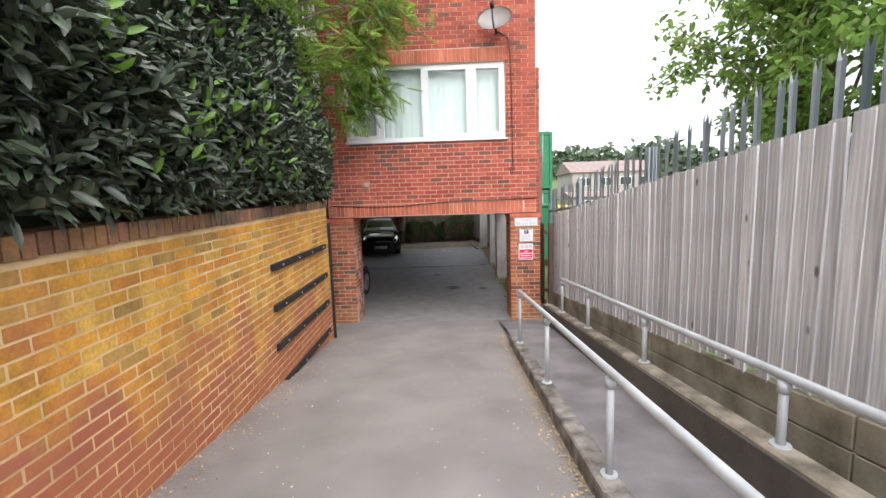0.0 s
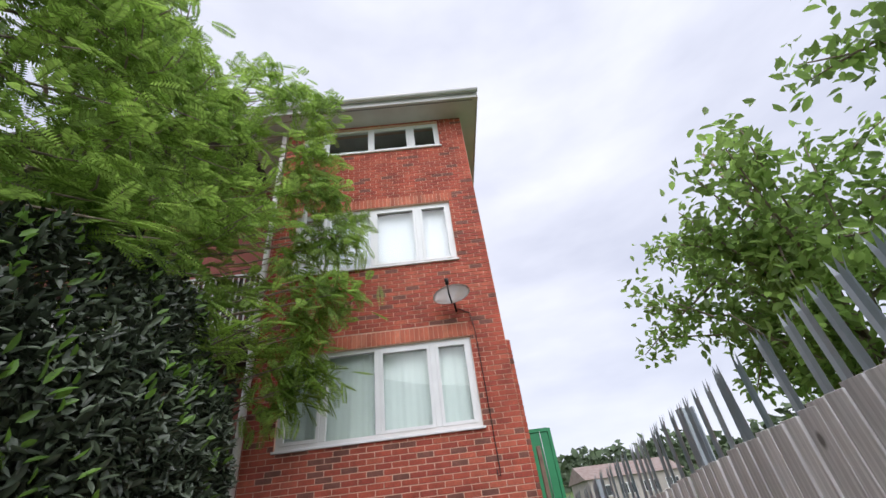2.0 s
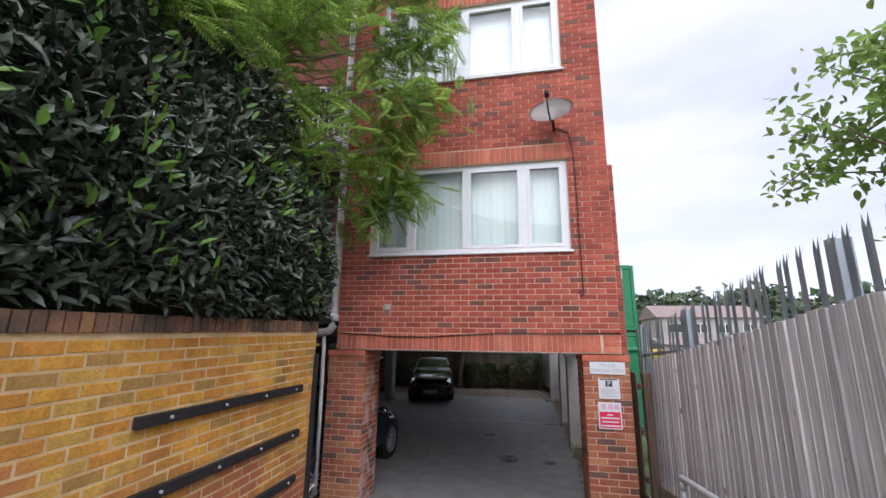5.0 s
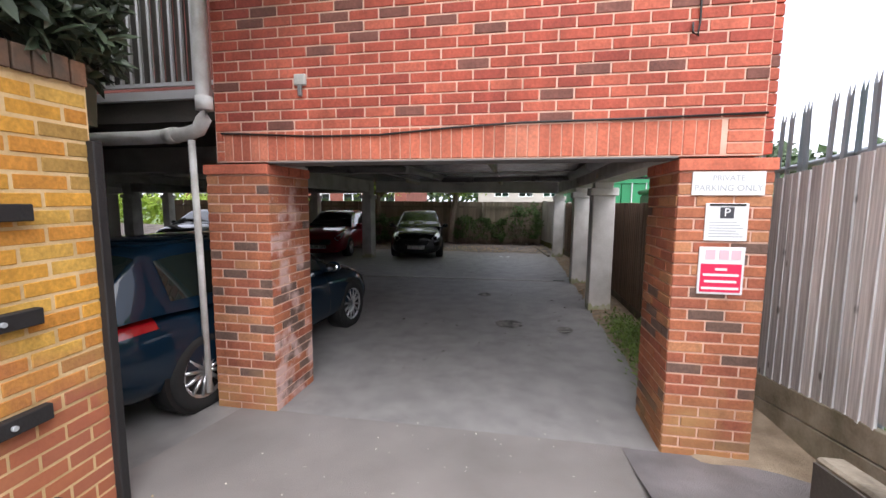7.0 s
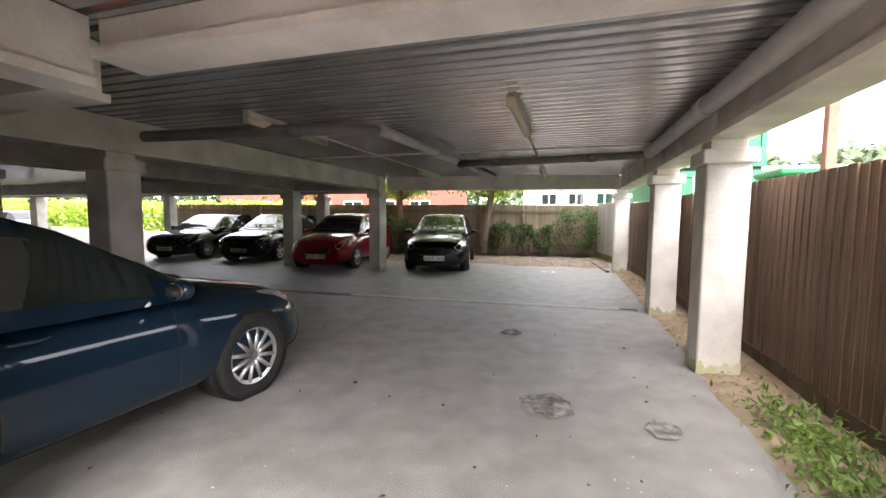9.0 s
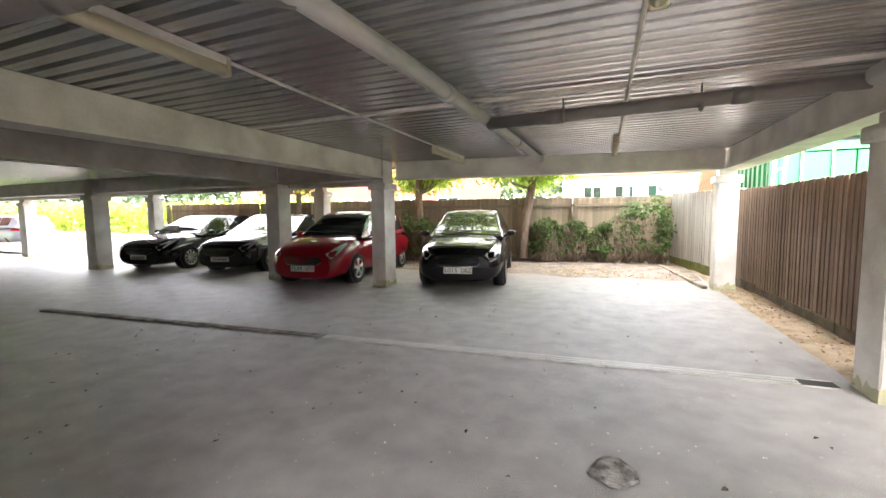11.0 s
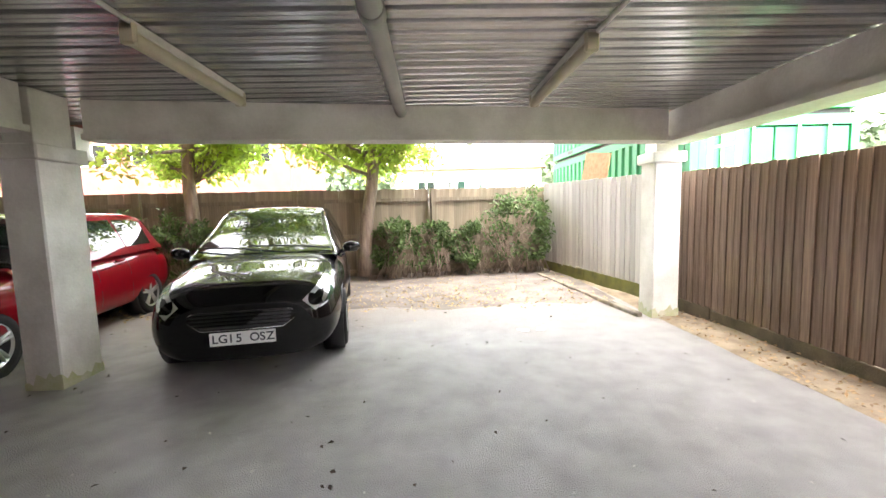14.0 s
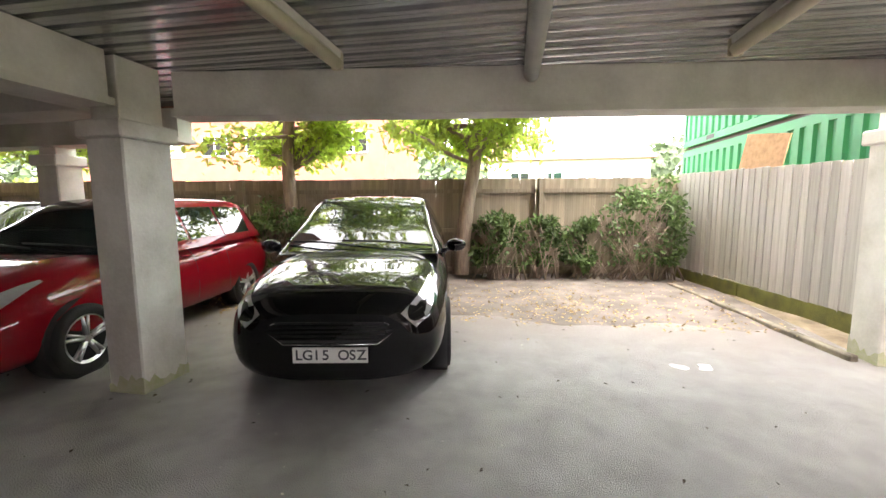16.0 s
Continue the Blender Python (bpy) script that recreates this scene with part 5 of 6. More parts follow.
M_PLATE = material("white_number_plate", (0.78, 0.78, 0.76), 0.4, scale=6, bump=0.0, amount=0.1)


def text_part(body, size, mat, parent, m, label="", weight=0.0):
    """Flat lettering in the built-in font, centred on m's origin."""
    cu = bpy.data.curves.new("lettering", "FONT")
    cu.body, cu.size, cu.align_x, cu.align_y, cu.extrude = body, size, "CENTER", "CENTER", 0.0008
    cu.offset = weight
    tmp = bpy.data.objects.new("lettering", cu)
    me = bpy.data.meshes.new_from_object(tmp)
    bpy.data.objects.remove(tmp)
    me.materials.clear()
    me.materials.append(mat)
    ob = new("lettering", me)
    ob.parent = parent
    ob.matrix_basis = m
    return tagged(ob, label)


def spline(table, t):
    """Smooth values between the rows (t, a, b, ...) of table."""
    ts = [r[0] for r in table]
    i = max(0, min(len(ts) - 2, next((k for k in range(len(ts) - 1) if t <= ts[k + 1]), len(ts) - 2)))
    p0, p1, p2, p3 = (table[max(0, min(len(table) - 1, j))] for j in (i - 1, i, i + 1, i + 2))
    u = (t - p1[0]) / (p2[0] - p1[0])
    out = []
    for a, b, c, d in zip(p0[1:], p1[1:], p2[1:], p3[1:]):
        m1, m2 = (c - a) * 0.5 * 0.8, (d - b) * 0.5 * 0.8
        out.append((2 * u**3 - 3 * u**2 + 1) * b + (u**3 - 2 * u**2 + u) * m1 + (-2 * u**3 + 3 * u**2) * c + (u**3 - u**2) * m2)
    return out


# rows from tail (0) to nose (1): share of half width, underside, top, squareness
HATCH_BODY = [(0, 0.80, 0.32, 0.86, 4.0), (0.015, 0.88, 0.25, 0.93, 4.5), (0.08, 0.965, 0.19, 0.98, 5), (0.25, 1.0, 0.17, 0.97, 6), (0.5, 1.0, 0.16, 0.95, 6), (0.7, 0.995, 0.16, 0.955, 5.5),
              (0.8, 0.985, 0.16, 0.93, 5), (0.9, 0.955, 0.15, 0.865, 4.8), (0.955, 0.905, 0.145, 0.8, 4.6), (0.985, 0.82, 0.15, 0.73, 4.4), (1.0, 0.68, 0.17, 0.64, 4.2)]
# rows: half width at the belt and at the roof, belt height, roof height
HATCH_CABIN = [(0.012, 0.80, 0.72, 0.9, 0.93), (0.06, 0.88, 0.71, 0.93, 1.17), (0.125, 0.92, 0.69, 0.94, 1.395), (0.2, 0.945, 0.67, 0.93, 1.462), (0.36, 0.95, 0.665, 0.92, 1.475), (0.49, 0.95, 0.665, 0.915, 1.468),
               (0.54, 0.95, 0.68, 0.91, 1.425), (0.64, 0.945, 0.75, 0.91, 1.195), (0.745, 0.93, 0.87, 0.905, 0.93)]


def car(name, label, at, mat, L=3.97, W=1.72, H=1.48, plate="", spokes=5, tall=1.0):
    c = thing(name, label, "car", at, group="parked cars")
    hw = W / 2
    zs = H / 1.475

    def body_p(t, th):
        w, lo, hi, e = spline(HATCH_BODY, t)
        lo, hi = lo, hi * zs
        zc, hh = (lo + hi) / 2, (hi - lo) / 2
        cx, sz = math.cos(th), math.sin(th)
        x = math.copysign(abs(cx) ** (2 / e), cx) * w * hw
        z = zc + math.copysign(abs(sz) ** (2 / (e * 0.62)), sz) * hh
        return Vector((x * (1 - 0.05 * max(0, (z - zc) / hh)), (t - 0.5) * L, z))

    def cabin_p(t, s):
        """s: -1 (one belt) over 0 (roof middle) to 1 (other belt)."""
        wb, wr, zb, zr = spline(HATCH_CABIN, t)
        zb, zr = zb * zs - 0.02, zr * zs
        a = abs(s)
        zr2 = max(zr, zb + 0.01)
        if a > 0.45:
            u = (1 - a) / 0.55
            x, z = wb + (wr - wb) * u ** 1.15, zb + (zr2 - zb) * 0.93 * u
        else:
            u = a / 0.45
            x, z = wr * math.sin(u * math.pi / 2) ** 0.9 if u > 0 else 0.0, zb + (zr2 - zb) * (0.93 + 0.07 * math.cos(u * math.pi / 2))
        return Vector((math.copysign(x * hw, s), (t - 0.5) * L, z))

    def grid(fn, us, vs, closed=False, caps=False):
        bm = bmesh.new()
        rows = [[bm.verts.new(fn(u, v)) for v in vs] for u in us]
        k = len(vs)
        for r, q in zip(rows, rows[1:]):
            for i in range(k if closed else k - 1):
                f = bm.faces.new((r[i], r[(i + 1) % k], q[(i + 1) % k], q[i]))
                f.smooth = True
        if caps:
            bm.faces.new(rows[0])
            bm.faces.new(list(reversed(rows[-1])))
        return bm

    def off(fn, d):
        def g(u, v):
            e = 1e-3
            p = fn(u, v)
            nrm = (fn(u + e, v) - fn(u - e, v)).cross(fn(u, v + e) - fn(u, v - e))
            nrm = nrm.normalized() if nrm.length > 1e-12 else Vector((0, 0, 1))
            mid = Vector((0, p.y * 0.8, 0.7))
            return p + (nrm if nrm.dot(p - mid) > 0 else -nrm) * d
        return g

    def lin(a, b, n):
        return [a + (b - a) * i / (n - 1) for i in range(n)]

    body = part("body", grid(body_p, lin(0, 1, 56), [2 * math.pi * i / 48 for i in range(48)], True, True), mat, c)
    part("cabin", grid(cabin_p, lin(0.012, 0.745, 40), lin(-1, 1, 33)), mat, c)
    gl = off(cabin_p, 0.006)
    wind = part("windscreen", grid(gl, lin(0.522, 0.735, 12), lin(-0.6, 0.6, 19)), M_CARGLASS, c)
    part("rear_window", grid(gl, lin(0.04, 0.118, 8), lin(-0.44, 0.44, 13)), M_CARGLASS, c)
    for sgn in (-1, 1):
        for t0, t1 in ((0.15, 0.3), (0.312, 0.465), (0.478, 0.655)):
            part("side_window", grid(gl, lin(t0, t1, 9), [sgn * v for v in lin(0.53, 0.9, 5)]), M_CARGLASS, c)
    bo = off(body_p, 0.006)
    for th in (0.62, math.pi - 0.62):
        d = 1 if th < 1.5 else -1
        bm = bmesh.new()
        ts = lin(0.87, 0.993, 9)
        a = [bm.verts.new(bo(t, th + d * (0.22 + 0.005 * i))) for i, t in enumerate(ts)]
        b = [bm.verts.new(bo(t, th + d * (0.14 - 0.05 * i))) for i, t in enumerate(ts)]
        for i in range(8):
            bm.faces.new((a[i], a[i + 1], b[i + 1], b[i])).smooth = True
        part("headlight", bm, M_HEAD, c, "clear headlamp lens")
        bm = grid(bo, lin(0.002, 0.12, 7), [th + d * v for v in lin(-0.2, 0.35, 6)])
        part("tail_light", bm, M_TAIL, c, "red tail lamp")
        # door gaps
        for t in (0.315, 0.47, 0.68):
            part("door_gap", grid(off(body_p, 0.0015), [t - 0.0012, t + 0.0012], [th + d * v for v in lin(-1.0, 0.5, 14)]), M_BLACK, body)
        for t in (0.35, 0.5):
            q = bo(t, th - d * 0.12)
            bm = bmesh.new()
            tube(bm, [q + Vector((d * 0.004, -0.09, 0)), q + Vector((d * 0.025, -0.06, 0)), q + Vector((d * 0.025, 0.06, 0)), q + Vector((d * 0.004, 0.09, 0))], 0.012, 8)
            part("door_handle", bm, mat, c)
        # door mirror
        q = cabin_p(0.665, d * 0.93)
        bm = bmesh.new()
        bmesh.ops.create_uvsphere(bm, u_segments=14, v_segments=8, radius=1.0, matrix=Matrix.Translation(q + Vector((d * 0.13, 0.03, 0.06))) @ Matrix.Diagonal((0.1, 0.055, 0.065, 1)))
        tube(bm, [q + Vector((d * -0.02, 0.02, 0.0)), q + Vector((d * 0.1, 0.03, 0.03))], 0.022, 8)
        for f in bm.faces:
            f.smooth = True
        mi = part("door_mirror", bm, mat, c)
        bm = bmesh.new()
        bmesh.ops.create_uvsphere(bm, u_segments=12, v_segments=6, radius=1.0, matrix=Matrix.Translation(q + Vector((d * 0.13, -0.015, 0.06))) @ Matrix.Diagonal((0.085, 0.015, 0.052, 1)))
        part("mirror_glass", bm, M_CHROME, mi)
        # fog lamp
        q = Vector((d * hw * 0.66, L * 0.487, 0.36))
        bm = bmesh.new()
        tube(bm, [q - Vector((0, 0.04, 0)), q + Vector((0, 0.008, 0))], 0.045, 12)
        part("fog_lamp", bm, M_CHROME, c)
    # nose: grille with bars, lower intake, plate
    yn = L / 2
    g = bmesh.new()
    hexa = [(-0.48, 0.535), (-0.38, 0.585), (0.38, 0.585), (0.48, 0.535), (0.33, 0.43), (-0.33, 0.43)]
    a = [g.verts.new((x * W / 1.72, yn + 0.01 - 0.2 * max(0, abs(x) - 0.3) ** 2 * 4, z)) for x, z in hexa]
    b = [g.verts.new((x * W / 1.72, yn - 0.09, z)) for x, z in hexa]
    g.faces.new(a)
    for i in range(6):
        g.faces.new((a[i], a[(i + 1) % 6], b[(i + 1) % 6], b[i]))
    gr = part("grille", g, M_BLACK, c, "black hexagonal grille")
    for k in range(5):
        z = 0.435 + k * 0.031
        w = 0.33 + (0.1 * (1 - abs(z - 0.53) / 0.1))
        bm = bmesh.new()
        tube(bm, [(-w, yn + 0.004, z), (0, yn + 0.016, z), (w, yn + 0.004, z)], 0.006, 6)
        part("grille_bar", bm, M_P_DARK, gr)
    bm = bmesh.new()
    tube(bm, [(x * W / 1.72, yn + 0.012 - 0.2 * max(0, abs(x) - 0.3) ** 2 * 4, z) for x, z in hexa[2:] + hexa[:2]], 0.006, 6)
    part("grille_surround", bm, M_CHROME, gr, "thin chrome surround")
    bm = bmesh.new()
    bmesh.ops.create_uvsphere(bm, u_segments=14, v_segments=6, radius=1, matrix=Matrix.Translation((0, yn - 0.035, 0.635 * zs)) @ Matrix.Diagonal((0.06, 0.022, 0.024, 1)))
    part("badge", bm, M_CHROME, c, "plain oval badge")
    boxpart("lower_intake", M_BLACK, c, (-0.5, 0.5, yn - 0.14, yn - 0.02, 0.22, 0.3), bev=0.02)
    pl = boxpart("number_plate", M_PLATE, c, (-0.26, 0.26, yn + 0.006, yn + 0.018, 0.3, 0.411), bev=0.003)
    pm4 = Matrix.Translation((0, yn + 0.0195, 0.355)) @ Matrix.Rotation(math.pi, 4, "Z") @ Matrix.Rotation(math.pi / 2, 4, "X")
    if plate:
        for k, ch in enumerate(plate):
            if ch != " ":
                text_part(ch, 0.1, M_INK, pl, pm4 @ Matrix.Translation(((k - 3.5) * 0.062, 0, 0)), weight=0.0018)
    else:
        for k in range(7):
            boxpart("character", M_INK, pl, (-0.2 + k * 0.058, -0.165 + k * 0.058, yn + 0.018, yn + 0.0195, 0.325, 0.385))
    for x0, x1 in ((-0.58, 0.1), (0.02, 0.62)):
        bm = bmesh.new()
        q0, q1 = cabin_p(0.722, x0 * 0.62), cabin_p(0.706, x1 * 0.62)
        tube(bm, [q0 + Vector((0, 0.01, 0.03)), (q0 + q1) / 2 + Vector((0, 0.03, 0.045)), q1 + Vector((0, 0.01, 0.03))], 0.009, 6)
        part("wiper", bm, M_BLACK, c)
    # wheels
    r, wb = 0.302 * tall, L * 0.627
    for sx in (-1, 1):
        for sy in (-0.5 * wb + 0.02 * L, 0.5 * wb + 0.012 * L):
            xo = sx * hw * 0.957
            bm = bmesh.new()
            tube(bm, [(xo - sx * 0.2, sy, r + 0.012), (xo + sx * 0.004, sy, r + 0.012)], r + 0.035, 30)
            part("wheel_arch", bm, M_BLACK, c)
            wheel = new("wheel")
            wheel.parent = c
            prof = [(0.66, 0.0), (0.8, 0.012), (0.95, 0.004), (1.0, -0.03), (1.0, -0.15), (0.95, -0.18), (0.6, -0.18)]
            bm = bmesh.new()
            rings = [[bm.verts.new((xo + sx * (0.022 + dx), sy + math.cos(2 * math.pi * k / 32) * r * f, r + math.sin(2 * math.pi * k / 32) * r * f)) for k in range(32)] for f, dx in prof]
            for p, q in zip(rings, rings[1:]):
                for k in range(32):
                    bm.faces.new((p[k], p[(k + 1) % 32], q[(k + 1) % 32], q[k])).smooth = True
            part("tyre", bm, M_TYRE, wheel)
            bm = bmesh.new()
            ri = r * 0.67
            for k in range(32):
                a0, a1 = 2 * math.pi * k / 32, 2 * math.pi * (k + 1) / 32
                v = [bm.verts.new((xo + sx * dx, sy + math.cos(a) * q, r + math.sin(a) * q)) for a, q, dx in ((a0, ri, 0.026), (a1, ri, 0.026), (a1, ri * 0.88, 0.012), (a0, ri * 0.88, 0.012))]
                bm.faces.new(v)
            for k in range(spokes):
                a = 2 * math.pi * k / spokes + 0.3
                for da in ((-0.13, 0.13) if spokes < 8 else (0,)):
                    u = Vector((0, math.cos(a + da), math.sin(a + da)))
                    tube(bm, [Vector((xo + sx * 0.012, sy, r)) + u * 0.03, Vector((xo + sx * 0.014, sy, r)) + u * ri * 0.95], [0.02, 0.014], 6)
            tube(bm, [(xo - sx * 0.02, sy, r), (xo + sx * 0.026, sy, r)], 0.042, 14)
            part("rim", bm, M_ALLOY, wheel, "silver alloy rim")
            bm = bmesh.new()
            tube(bm, [(xo - sx * 0.06, sy, r), (xo - sx * 0.03, sy, r)], ri * 0.9, 24)
            part("brake_disc", bm, M_BLACK, wheel)
    return c


car("car", "black hatchback with a white front plate, parked nose out under trees", pose(-3.2, 11.49, 0, 0, 0, 190), M_P_BLACK, W=1.69, plate="LG15 OSZ")
car("car", "red hatchback with five-spoke alloys parked between two columns", pose(-6.05, 10.9, 0, 0, 0, 186), M_P_RED, plate="FL59 UTY")
car("car", "dark blue hatchback with many-spoke alloys parked beside the entrance", pose(-2.95, 1.2, 0, 0, 0, -6), M_P_BLUE, L=3.98, W=1.74, H=1.405, spokes=12, tall=1.07)
car("car", "black saloon-sized car parked in shade behind a column", pose(-9.35, 11.9, 0, 0, 0, 188), M_P_BLACK, L=4.3, W=1.8, H=1.46)
car("car", "dark grey car with silver alloys parked beside the black one", pose(-11.95, 11.7, 0, 0, 0, 188), M_P_DARK, L=4.4, W=1.8, H=1.45, spokes=10)
car("car", "pale blue car parked in daylight beyond the columns", pose(-27.5, 13.5, 0, 0, 0, 95), M_P_SILVER, L=4.3, W=1.8, H=1.6)

# ---- fittings under the deck ----
def batten(x, y0, y1, label="yellowed batten lamp under the deck, switched off"):
    l = thing("ceiling_light", label, "lamp", group="batten lamps")
    boxpart("housing", M_WHITEPAINT, l, (x - 0.035, x + 0.035, y0, y1, 2.375, 2.43), bev=0.006)
    bm = bmesh.new()
    tube(bm, [(x, y0 + 0.03, 2.345), (x, y1 - 0.03, 2.345)], 0.042, 12)
    part("diffuser", bm, M_LAMP, l)
    for y in (y0, y1 - 0.04):
        boxpart("end_cap", M_LAMP, l, (x - 0.043, x + 0.043, y, y + 0.04, 2.302, 2.42), bev=0.012)


batten(-0.16, 3.35, 4.75)
batten(-2.75, 3.25, 4.65)
batten(-2.82, 8.4, 9.75)
batten(-0.25, 8.6, 9.98)


def pipe(name, label, pts, r, mat, joints=()):
    t = thing(name, label, "pipe")
    bm = bmesh.new()
    tube(bm, pts, r, 14)
    part("run", bm, mat, t)
    for a, b in joints:
        bm = bmesh.new()
        tube(bm, [a, b], r * 1.16, 14)
        part("coupling", bm, mat, t)
    return t


pipe("drain_pipe", "grey plastic soil pipe slung under the deck", [(-1.6, 3.9, 2.3), (-1.53, 5.0, 2.3), (-1.5, 7.0, 2.32), (-1.5, 10.3, 2.36)], 0.058, M_PIPE, [((-1.52, 5.5, 2.3), (-1.52, 5.62, 2.3)), ((-1.5, 6.75, 2.32), (-1.5, 6.95, 2.32)), ((-1.5, 8.1, 2.335), (-1.5, 8.2, 2.335))])
pipe("drain_pipe", "dusty grey soil pipe running across under the deck", [(-1.48, 6.6, 2.27), (-0.2, 6.55, 2.28), (1.2, 6.5, 2.3), (1.4, 6.5, 2.3)], 0.058, M_PIPE_D, [((-0.9, 6.58, 2.275), (-0.78, 6.58, 2.275)), ((0.55, 6.52, 2.29), (0.68, 6.52, 2.29))])
pipe("drain_pipe", "dark dusty soil pipe crossing towards the middle of the deck", [(-5.85, 3.3, 2.28), (-4.0, 3.45, 2.28), (-2.25, 3.6, 2.28), (-2.0, 3.66, 2.28), (-1.82, 3.75, 2.29), (-1.6, 3.98, 2.3)], 0.06, M_PIPE_D, [((-2.5, 3.58, 2.28), (-2.38, 3.59, 2.28))])
pipe("drain_pipe", "grey pipe fixed along the painted side beam", [(1.37, 0.7, 2.3), (1.37, 3.6, 2.3), (1.39, 6.4, 2.31)], 0.075, M_PIPE, [((1.37, 3.72, 2.3), (1.37, 3.92, 2.3))])
for pts in ([(-2.75, 4.65, 2.41), (-2.78, 5.2, 2.415), (-2.8, 8.4, 2.415)], [(-0.2, 4.75, 2.415), (-0.22, 8.6, 2.415)]):
    pipe("conduit", "thin white cable conduit between lamps", pts, 0.013, M_WHITEPAINT)
seam = boxpart("deck_joint", M_WHITEPAINT, None, (-4.3, 1.5, 6.28, 6.34, 2.405, 2.428))
tagged(seam, "pale sheet joint across the ribbed deck", "joint", kind="structure")
for x in (-0.75, 0.35):
    hang = thing("pipe_hanger", "small dark steel hanger round the soil pipe", "hanger", group="pipe hangers")
    bm = bmesh.new()
    tube(bm, [(x, 6.55, 2.28), (x, 6.55, 2.43)], 0.008, 6)
    part("rod", bm, M_PIPE_D, hang)
    bm = bmesh.new()
    tube(bm, [(x - 0.012, 6.55, 2.276), (x + 0.012, 6.55, 2.276)], 0.072, 14)
    part("clip", bm, M_PIPE_D, hang)

# channel drain with a slotted grate
dr = thing("channel_drain", "slotted steel channel drain across the floor", "drain")
dm = Matrix.Translation((-8.2, 6.0, 0)) @ Matrix.Rotation(radians(3.2), 4, "Z")
boxpart("channel", M_BLACK, dr, (0, 9.55, -0.06, 0.06, -0.05, 0.01), m=dm)
boxpart("silt", M_KERB, dr, (0, 4.9, -0.064, 0.064, 0.01, 0.0165), "grey silt that clogs the grate", m=dm)
for y0, y1 in ((-0.078, -0.065), (0.065, 0.082)):
    boxpart("concrete_edge", M_PALECONC, dr, (0, 9.55, y0, y1, -0.05, 0.0112), "pale concrete bedding", bev=0.003, m=dm)
gm_bm = bmesh.new()
box(gm_bm, 0, 0.48, -0.062, -0.05, 0.01, 0.016)
box(gm_bm, 0, 0.48, 0.05, 0.062, 0.01, 0.016)
box(gm_bm, 0, 0.48, -0.006, 0.006, 0.01, 0.0155)
for k in range(20):
    box(gm_bm, k * 0.0245, k * 0.0245 + 0.009, -0.05, 0.05, 0.01, 0.015)
gme = mesh_of("grate", gm_bm, M_GRATE)
for i in range(19):
    piece("grate", gme, dr, dm @ Matrix.Translation((i * 0.49, 0, 0)))

# broken patches in the tarmac
def patch(x, y, rx, ry, label, seed, mat):
    r = random.Random(seed)
    bm = bmesh.new()
    n = 14
    ring = [bm.verts.new((x + math.cos(2 * math.pi * k / n) * rx * r.uniform(0.75, 1.1), y + math.sin(2 * math.pi * k / n) * ry * r.uniform(0.75, 1.1), 0.012)) for k in range(n)]
    inner = [bm.verts.new((x + (v.co.x - x) * 0.82, y + (v.co.y - y) * 0.82, 0.022)) for v in ring]
    for k in range(n):
        bm.faces.new((ring[k], ring[(k + 1) % n], inner[(k + 1) % n], inner[k]))
    bm.faces.new(inner)
    tagged(part("tarmac_patch", bm, mat), label, "patch", kind="structure")


M_PATCH = material("crumbled_tarmac", (0.4, 0.38, 0.35), 0.95, dark=(0.08, 0.075, 0.07), scale=14, fine=60, bump=1.0, amount=0.9, coords="World")
patch(0.21, 2.9, 0.2, 0.22, "crumbled patch of broken tarmac", 3, M_PATCH)
patch(-0.3, 4.76, 0.14, 0.14, "small crumbled patch of tarmac", 4, M_PATCH)
patch(0.95, 2.75, 0.12, 0.14, "small worn patch of tarmac", 5, M_PATCH)
for x, y, turn in ((-0.23, 10.59, 0.9), (-0.02, 10.61, -0.5)):
    bm = bmesh.new()
    bmesh.ops.create_cone(bm, cap_ends=True, segments=11, radius1=0.05, radius2=0.043, depth=0.006, matrix=Matrix.Translation((x, y, 0.006)) @ Matrix.Rotation(turn, 4, "Z") @ Matrix.Diagonal((1.0, 1.6, 1, 1)))
    for v in bm.verts:
        v.co += Vector((noise.noise(v.co * 17), noise.noise(v.co * 19 + Vector((3, 0, 0))), 0)) * 0.035
    tagged(part("paint_splash", bm, M_SIGN), "small splash of white paint on the tarmac", "mark")

# ---- things on the tower ----
def sign(name, label, x0, x1, z0, z1):
    s = thing(name, label, "sign")
    boxpart("plate", M_SIGN, s, (x0, x1, -0.02, -0.012, z0, z1), bev=0.002)
    return s


FACE = Matrix.Rotation(math.pi / 2, 4, "X")
s = sign("parking_sign", "white sign plate reading private parking only", 1.39, 1.81, 1.78, 1.93)
text_part("PRIVATE", 0.05, M_GREYINK, s, Matrix.Translation((1.6, -0.0215, 1.888)) @ FACE, "faded grey capitals")
text_part("PARKING ONLY", 0.055, M_GREYINK, s, Matrix.Translation((1.6, -0.0215, 1.825)) @ FACE, "faded grey capitals")
s = sign("parking_sign", "white notice with a black P symbol and small print", 1.48, 1.73, 1.49, 1.73)
boxpart("symbol", M_INK, s, (1.565, 1.645, -0.0225, -0.0195, 1.635, 1.705))
text_part("P", 0.075, M_SIGN, s, Matrix.Translation((1.605, -0.0235, 1.67)) @ FACE)
boxpart("bracket", M_BLACK, s, (1.5, 1.71, -0.024, -0.0205, 1.715, 1.727))
for k in range(6):
    boxpart("text_line", M_GREYINK, s, (1.505, 1.705 - 0.02 * (k % 3), -0.0215, -0.0195, 1.515 + k * 0.018, 1.521 + k * 0.018))
s = sign("warning_sign", "white notice with a large red printed panel", 1.46, 1.73, 1.14, 1.45)
